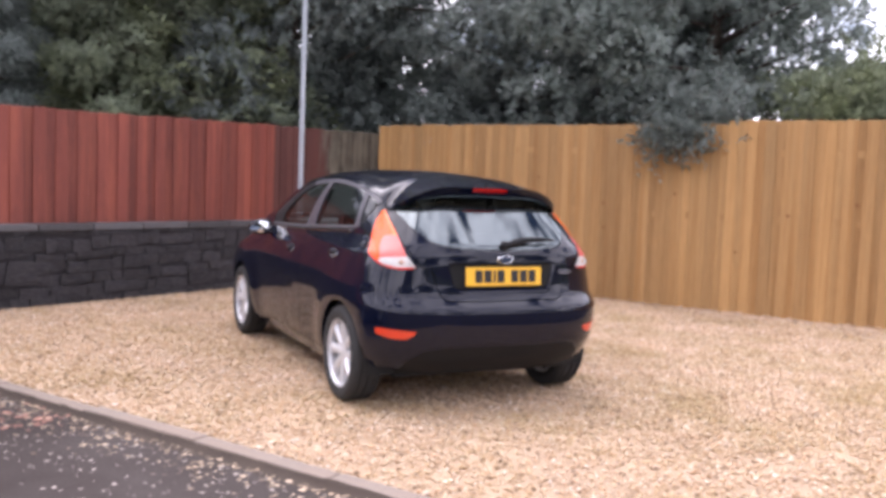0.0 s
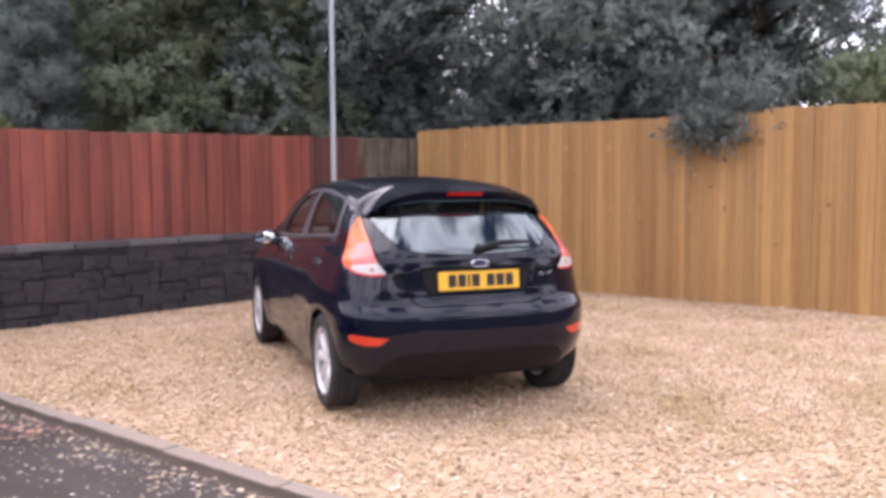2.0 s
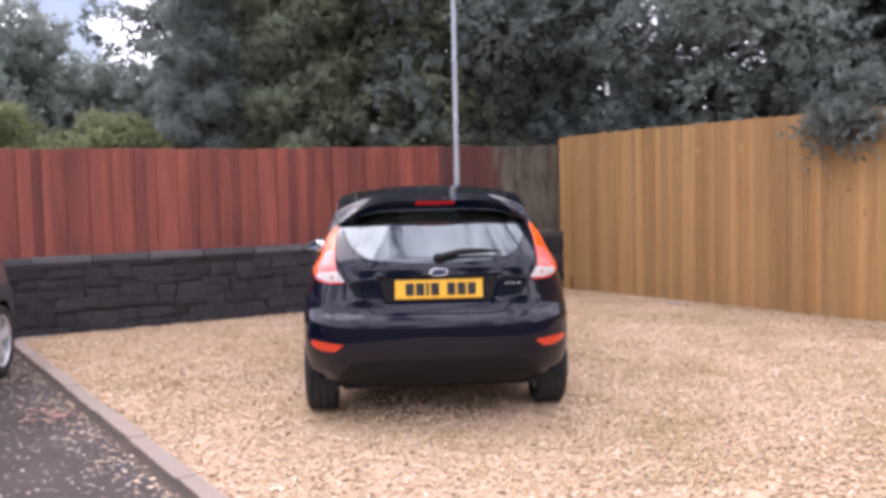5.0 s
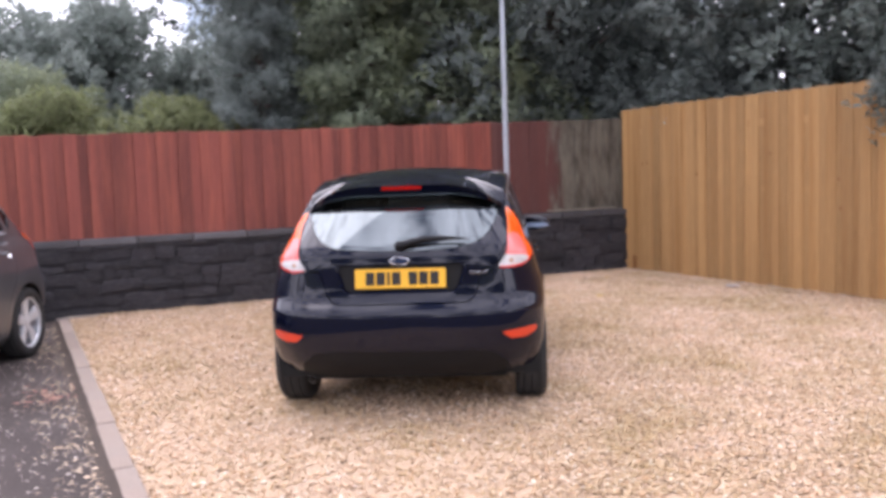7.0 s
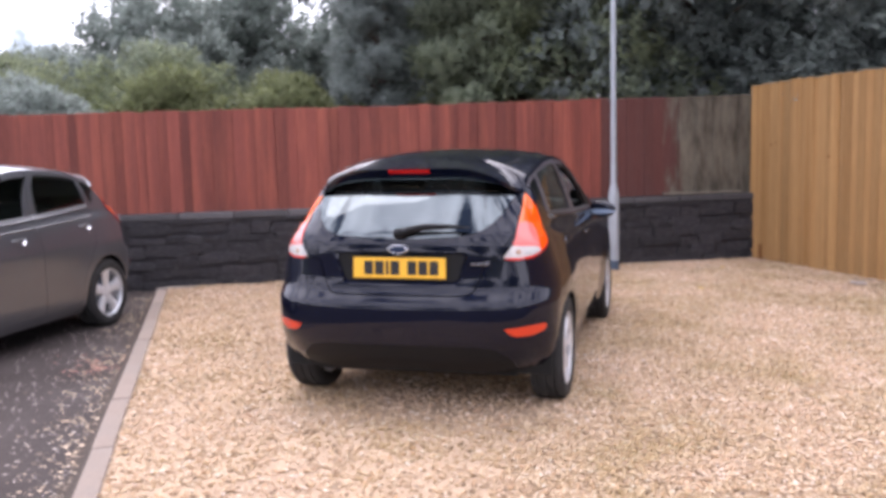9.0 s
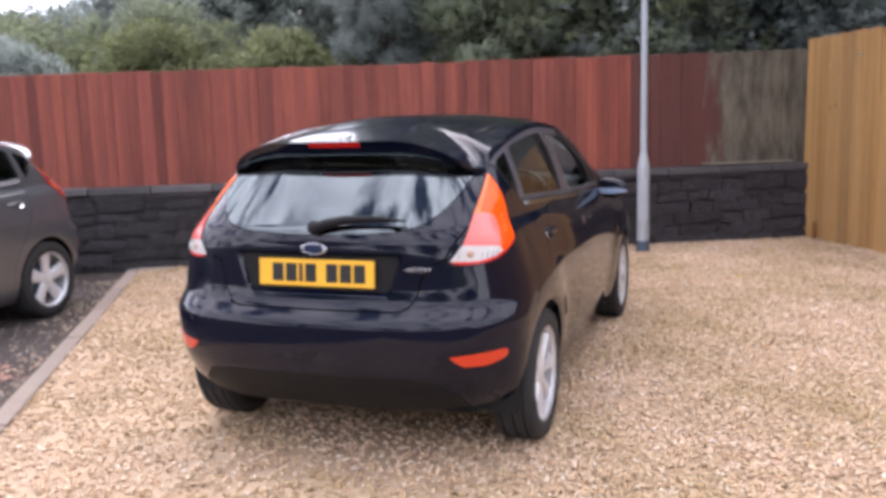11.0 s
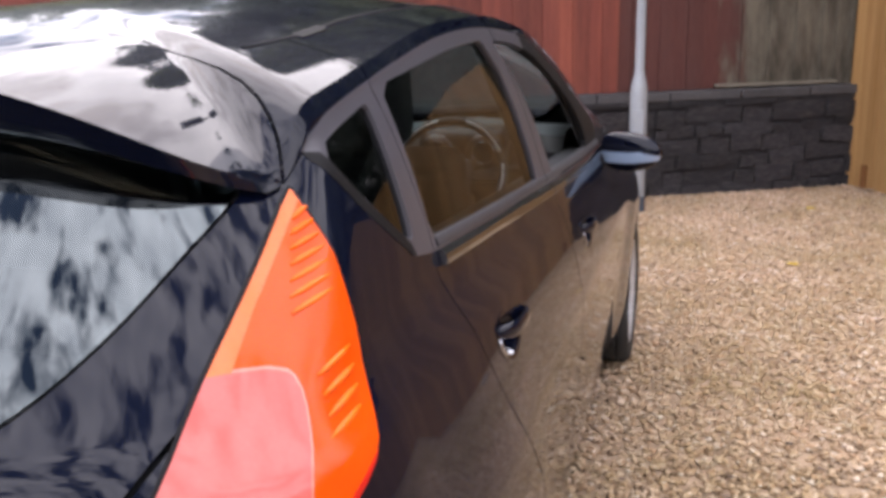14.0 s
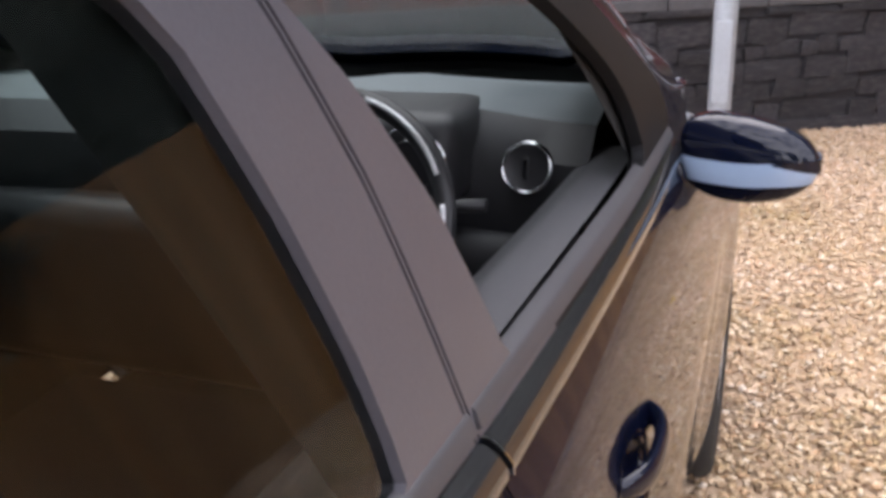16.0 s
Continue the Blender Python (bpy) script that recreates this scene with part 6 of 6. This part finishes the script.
TREES = [
    # name, place, height, radius, material, shape, sprays, leaf
    ("conifer", behind_wall(-4.45, 2.6), 7.2, 0.55, "leaf_dark", "conifer", 4600, 0.13),
    ("conifer", behind_wall(-3.0, 2.5), 8.0, 0.95, "leaf_conifer", "conifer", 4600, 0.19),
    ("conifer", behind_wall(-1.5, 2.5), 7.8, 1.5, "leaf_conifer", "conifer", 4600, 0.19),
    ("tree", behind_wall(0.2, 2.25), 7.6, 2.1, "leaf_dark", "broad", 4600, 0.17),
    ("tree", behind_wall(2.2, 2.9), 8.0, 1.9, "leaf_dark", "broad", 4600, 0.17),
    ("tree", behind_wall(-2.6, 5.6), 8.4, 1.9, "leaf_dark", "broad", 4000, 0.2),
    ("tree", behind_wall(0.8, 5.6), 8.4, 2.0, "leaf_dark", "broad", 4000, 0.2),
    ("tree", behind_tan(1.0, 2.2), 8.2, 2.15, "leaf_dark", "broad", 4600, 0.17),
    ("tree", behind_tan(2.6, 2.2), 8.0, 1.7, "leaf_grey", "broad", 4600, 0.16),
    ("tree", behind_tan(4.0, 2.3), 7.6, 1.5, "leaf_grey", "broad", 4600, 0.16),
    ("tree", behind_tan(2.0, 5.2), 8.4, 2.0, "leaf_dark", "broad", 4000, 0.2),
    ("tree", behind_tan(9.4, 6.5), 4.7, 2.0, "leaf_conifer", "broad", 3400, 0.16),
    ("tree", behind_tan(13.5, 7.0), 4.2, 2.2, "leaf_conifer", "broad", 3000, 0.17),
    ("tree", behind_tan(6.6, 6.5), 3.9, 1.8, "leaf_conifer", "broad", 3000, 0.16),
    ("tree", behind_wall(-7.6, 8.4), 4.4, 1.9, "leaf_grey", "broad", 3600, 0.17),
    ("tree", behind_wall(-6.0, 8.8), 4.9, 1.5, "leaf_grey", "broad", 2600, 0.17),
    ("tree", behind_wall(-10.8, 9.1), 3.3, 1.7, "leaf_grey", "broad", 3200, 0.17),
    ("tree", Vector((-5.5, 13.3, 0)), 4.0, 1.5, "leaf_grey", "broad", 2600, 0.17),
    ("tree", Vector((-3.4, 15.5, 0)), 4.6, 1.3, "leaf_grey", "broad", 2600, 0.17),
    ("tree", behind_wall(-9.3, 10.0), 3.4, 1.5, "leaf_conifer", "broad", 2600, 0.17),
    ("tree", behind_wall(-14.0, 9.5), 4.2, 2.2, "leaf_conifer", "broad", 3200, 0.17),
    ("tree", behind_wall(-18.0, 9.5), 4.2, 2.4, "leaf_grey", "broad", 3000, 0.18),
    ("bush", behind_tan(5.9, 2.0), 3.0, 1.2, "leaf_conifer", "bush", 2600, 0.13),
    ("bush", behind_wall(0.9, 1.5), 3.4, 1.0, "leaf_dark", "bush", 2600, 0.14),
    ("bush", behind_tan(0.6, 1.3), 3.3, 0.9, "leaf_dark", "bush", 2600, 0.14),
    ("bush", behind_wall(-5.6, 1.9), 2.4, 0.8, "leaf_light", "bush", 2600, 0.12),
    ("bush", behind_wall(-7.2, 2.0), 2.45, 0.9, "leaf_light", "bush", 2600, 0.12),
    ("bush", behind_wall(-8.8, 2.3), 2.2, 1.0, "leaf_grey", "bush", 2400, 0.12),
    ("bush", behind_wall(-10.6, 2.6), 2.6, 1.3, "leaf_grey", "bush", 2400, 0.13),
    ("bush", behind_wall(-12.8, 3.0), 2.6, 1.4, "leaf_conifer", "bush", 2400, 0.13),
    ("bush", behind_wall(-7.5, 5.0), 3.0, 1.6, "leaf_conifer", "bush", 2400, 0.15),
    ("bush", behind_wall(-10.0, 5.5), 2.9, 1.6, "leaf_conifer", "bush", 2400, 0.15),
    # behind the way of the camera, as the rear glass mirrors them
    ("tree", Vector((-9.0, -17.0, 0)), 6.5, 2.8, "leaf_conifer", "broad", 2600, 0.26),
    ("tree", Vector((-2.5, -21.0, 0)), 5.5, 2.6, "leaf_conifer", "broad", 2400, 0.26),
    ("tree", Vector((5.0, -19.0, 0)), 7.5, 3.0, "leaf_conifer", "broad", 2600, 0.26),
    ("tree", Vector((12.5, -15.0, 0)), 6.0, 2.8, "leaf_conifer", "broad", 2400, 0.26),
]
LABELS = {"conifer": "tall dark green conifer behind the fence", "tree": "dense dark-leaved tree behind the fence", "bush": "leafy bush showing over the fence"}
for i, (nm, p, tall, rad, mt, shape, sprays, leaf) in enumerate(TREES):
    lab = LABELS[nm]
    if mt == "leaf_light":
        lab = "yellow-green leafy bush showing over the fence"
    elif mt == "leaf_grey":
        lab = "grey-green tree behind the fence"
    tree(nm, p.x, p.y, tall, rad, M[mt], lab, 100 + i, shape, 0.22 if shape != "bush" else 0.15, int(sprays * 1.1), leaf * 0.66, 12)


def hanging_branch():
    rng = np.random.default_rng(77)
    p = behind_tan(4.35, 0.35)
    t = empty("overhanging_branch", pose(p.x, p.y, 0), "dark leafy branch hanging over the tan fence", "branch")
    base = behind_tan(4.6, 1.9) - p
    bm = bmesh.new()
    tube(bm, [(base.x, base.y, 2.9), (base.x * 0.5, base.y * 0.5, 2.65), (0, 0, 2.35), tuple((behind_tan(4.3, -0.06) - p).xy) + (2.02,)], 0.02, 6, [0.035, 0.025, 0.016, 0.006])
    part("limb", bm, M["bark"], t, smooth=True)
    C = []
    for i in range(260):
        s, z = rng.normal(4.32, 0.22), 2.20 - abs(rng.normal(0, 0.19))
        q = behind_tan(s, rng.uniform(-0.22, -0.03)) - p
        C.append((q.x, q.y, z - 0.1 * abs(s - 4.3)))
    for i in range(240):
        s, z = rng.normal(4.4, 0.42), 2.25 + abs(rng.normal(0, 0.25))
        q = behind_tan(s, rng.uniform(-0.1, 0.6)) - p
        C.append((q.x, q.y, z))
    C = np.array(C)
    child("leaves", leaf_mesh("leaves", C, rng.normal(0, 1, C.shape), 0.09, 0.022, M["leaf_dark"], rng, 0.5, 6), t)


hanging_branch()


# ---------------------------------------------------------------- the cars
BLACK = {"frame": "satin", "frame_label": "satin grey window surround", "lamp": "lens_amber", "fat": 1.0, "wound_down": True, "paint": "paint_black", "spokes": 8, "twin": False, "bars": True, "wheel_label": "silver eight-spoke alloy wheel with black tyre"}
GREY = {"frame": "paint_grey", "frame_label": "body-coloured window surround", "lamp": "lens_dull", "fat": 1.75, "wound_down": False, "paint": "paint_grey", "spokes": 5, "twin": False, "bars": True, "wheel_label": "silver wheel with black tyre"}
build_car("hatchback_car", pose(0, 0, 0.0), BLACK, "glossy black five-door hatchback with the driver window down")
g_turn = 185.0
g_rear = Vector((-4.277, 2.125, -0.03))
gm = pose(g_rear.x, g_rear.y, g_rear.z, 0, 0, g_turn) @ Matrix.Translation((0, -REAR_AXLE, 0))
build_car("grey_hatchback_car", gm, GREY, "metallic grey hatchback parked on the tarmac")


# ---------------------------------------------------------------- litter
def scatter_flakes(name, count, place, size, material, label, seed):
    rng = np.random.default_rng(seed)
    V, F = [], []
    for i in range(count):
        x, y, z = place(rng)
        a, s = rng.uniform(0, 6.28), size * rng.uniform(0.5, 1.5)
        b = len(V)
        for k in range(5):
            r = s * rng.uniform(0.6, 1.1)
            V.append((x + r * math.cos(a + k * 1.257), y + 0.7 * r * math.sin(a + k * 1.257), z + rng.uniform(0.001, 0.007)))
        F.append(tuple(range(b, b + 5)))
    return tagged(new(name, mesh_of(name, V, F, material)), label, "leaf litter", kind="stuff")


def by_kerb(rng):
    p = along(KERB_AT, KERB_TURN, rng.uniform(0, 7.2), -abs(rng.normal(0, 0.75)) - 0.02)
    return p.x, p.y, -0.029


scatter_flakes("pale_flakes", 1200, by_kerb, 0.011, M["petal"], "pale dry flakes scattered on the tarmac", 8)
def kerb_litter(rng):
    s = rng.choice((0.6, 1.5, 2.2, 3.3, 4.1, 4.9, 5.8, 6.6)) + rng.normal(0, 0.28)
    p = along(KERB_AT, KERB_TURN, s, 0.0 - abs(rng.normal(0, 0.16)))
    return p.x, p.y, -0.0275


scatter_flakes("kerb_litter", 800, kerb_litter, 0.014, M["litter"], "tan leaf litter gathered along the edging", 18)
scatter_flakes("reddish_scraps", 60, lambda r: (*along(KERB_AT, KERB_TURN, 3.4 + r.normal(0, 0.16), -0.22 + r.normal(0, 0.10)).xy, -0.028), 0.022, M["wet_red"], "small patch of reddish scraps on the tarmac", 9)
scatter_flakes("dry_leaves", 420, lambda r: (*along(TAN_AT, TAN_TURN, r.uniform(0, 9), -abs(r.normal(0.1, 0.35))).xy, 0.012), 0.022, M["litter"], "brown dry leaves lying along the fence", 10)
for p in ((1.85, 6.25), (1.60, 4.66)):
    bm = bmesh.new()
    vs = [bm.verts.new((0.03 * math.cos(a) * r, 0.022 * math.sin(a) * r, 0.004 * math.sin(3 * a))) for a, r in ((0, 1.2), (0.8, 0.8), (1.6, 1), (2.4, 0.75), (3.14, 1.1), (4, 0.8), (4.8, 1), (5.5, 0.8))]
    bm.faces.new(vs)
    ob = part("fallen_leaf", bm, M["yellow_leaf"], None, "small yellow leaf lying on the gravel")
    ob.location = (p[0], p[1], 0.02)
    tagged(ob, category="leaf")

bm = bmesh.new()
box(bm, (-0.07, -0.045, 0.0), (0.07, 0.045, 0.035), 0.012, pose(0, 0, 0, 0, 6, 20), 2)
ob = part("stone_scrap", bm, M["petal"], None, "pale broken stone lying on the gravel by the fence")
ob.location = tuple(along(TAN_AT, TAN_TURN, 2.35, -0.42, 0.008))
tagged(ob, category="stone")
bm = bmesh.new()
tube(bm, [(-0.22, 0, 0.02), (-0.05, 0.012, 0.024), (0.12, 0.006, 0.02), (0.24, 0.02, 0.022)], 0.012, 7, [0.010, 0.013, 0.012, 0.007])
ob = part("stick", bm, M["petal"], None, "pale weathered stick lying against the stone wall", smooth=True)
ob.location = tuple(along(WALL_AT, WALL_TURN, -7.05, -0.10, -0.02))
ob.rotation_euler = (0, 0, radians(WALL_TURN + 6))
tagged(ob, category="stick")


def over_bay(rng):
    while True:
        x, y = rng.uniform(-4.2, 6.5), rng.uniform(-3, 7.2)
        if bool(in_bay(np.array([x]), np.array([y]), -0.04)[0]):
            return x, y, 0.008


scatter_flakes("dark_bits", 900, over_bay, 0.012, M["dark_bits"], "small brown leaf bits scattered on the gravel", 14)
scatter_flakes("fallen_leaves", 260, lambda r: (*along(TAN_AT, TAN_TURN, r.uniform(0.2, 11), -abs(r.normal(0.0, 0.16)) - 0.02).xy, 0.012), 0.03, M["litter"], "dry brown leaves piled along the foot of the fence", 15)
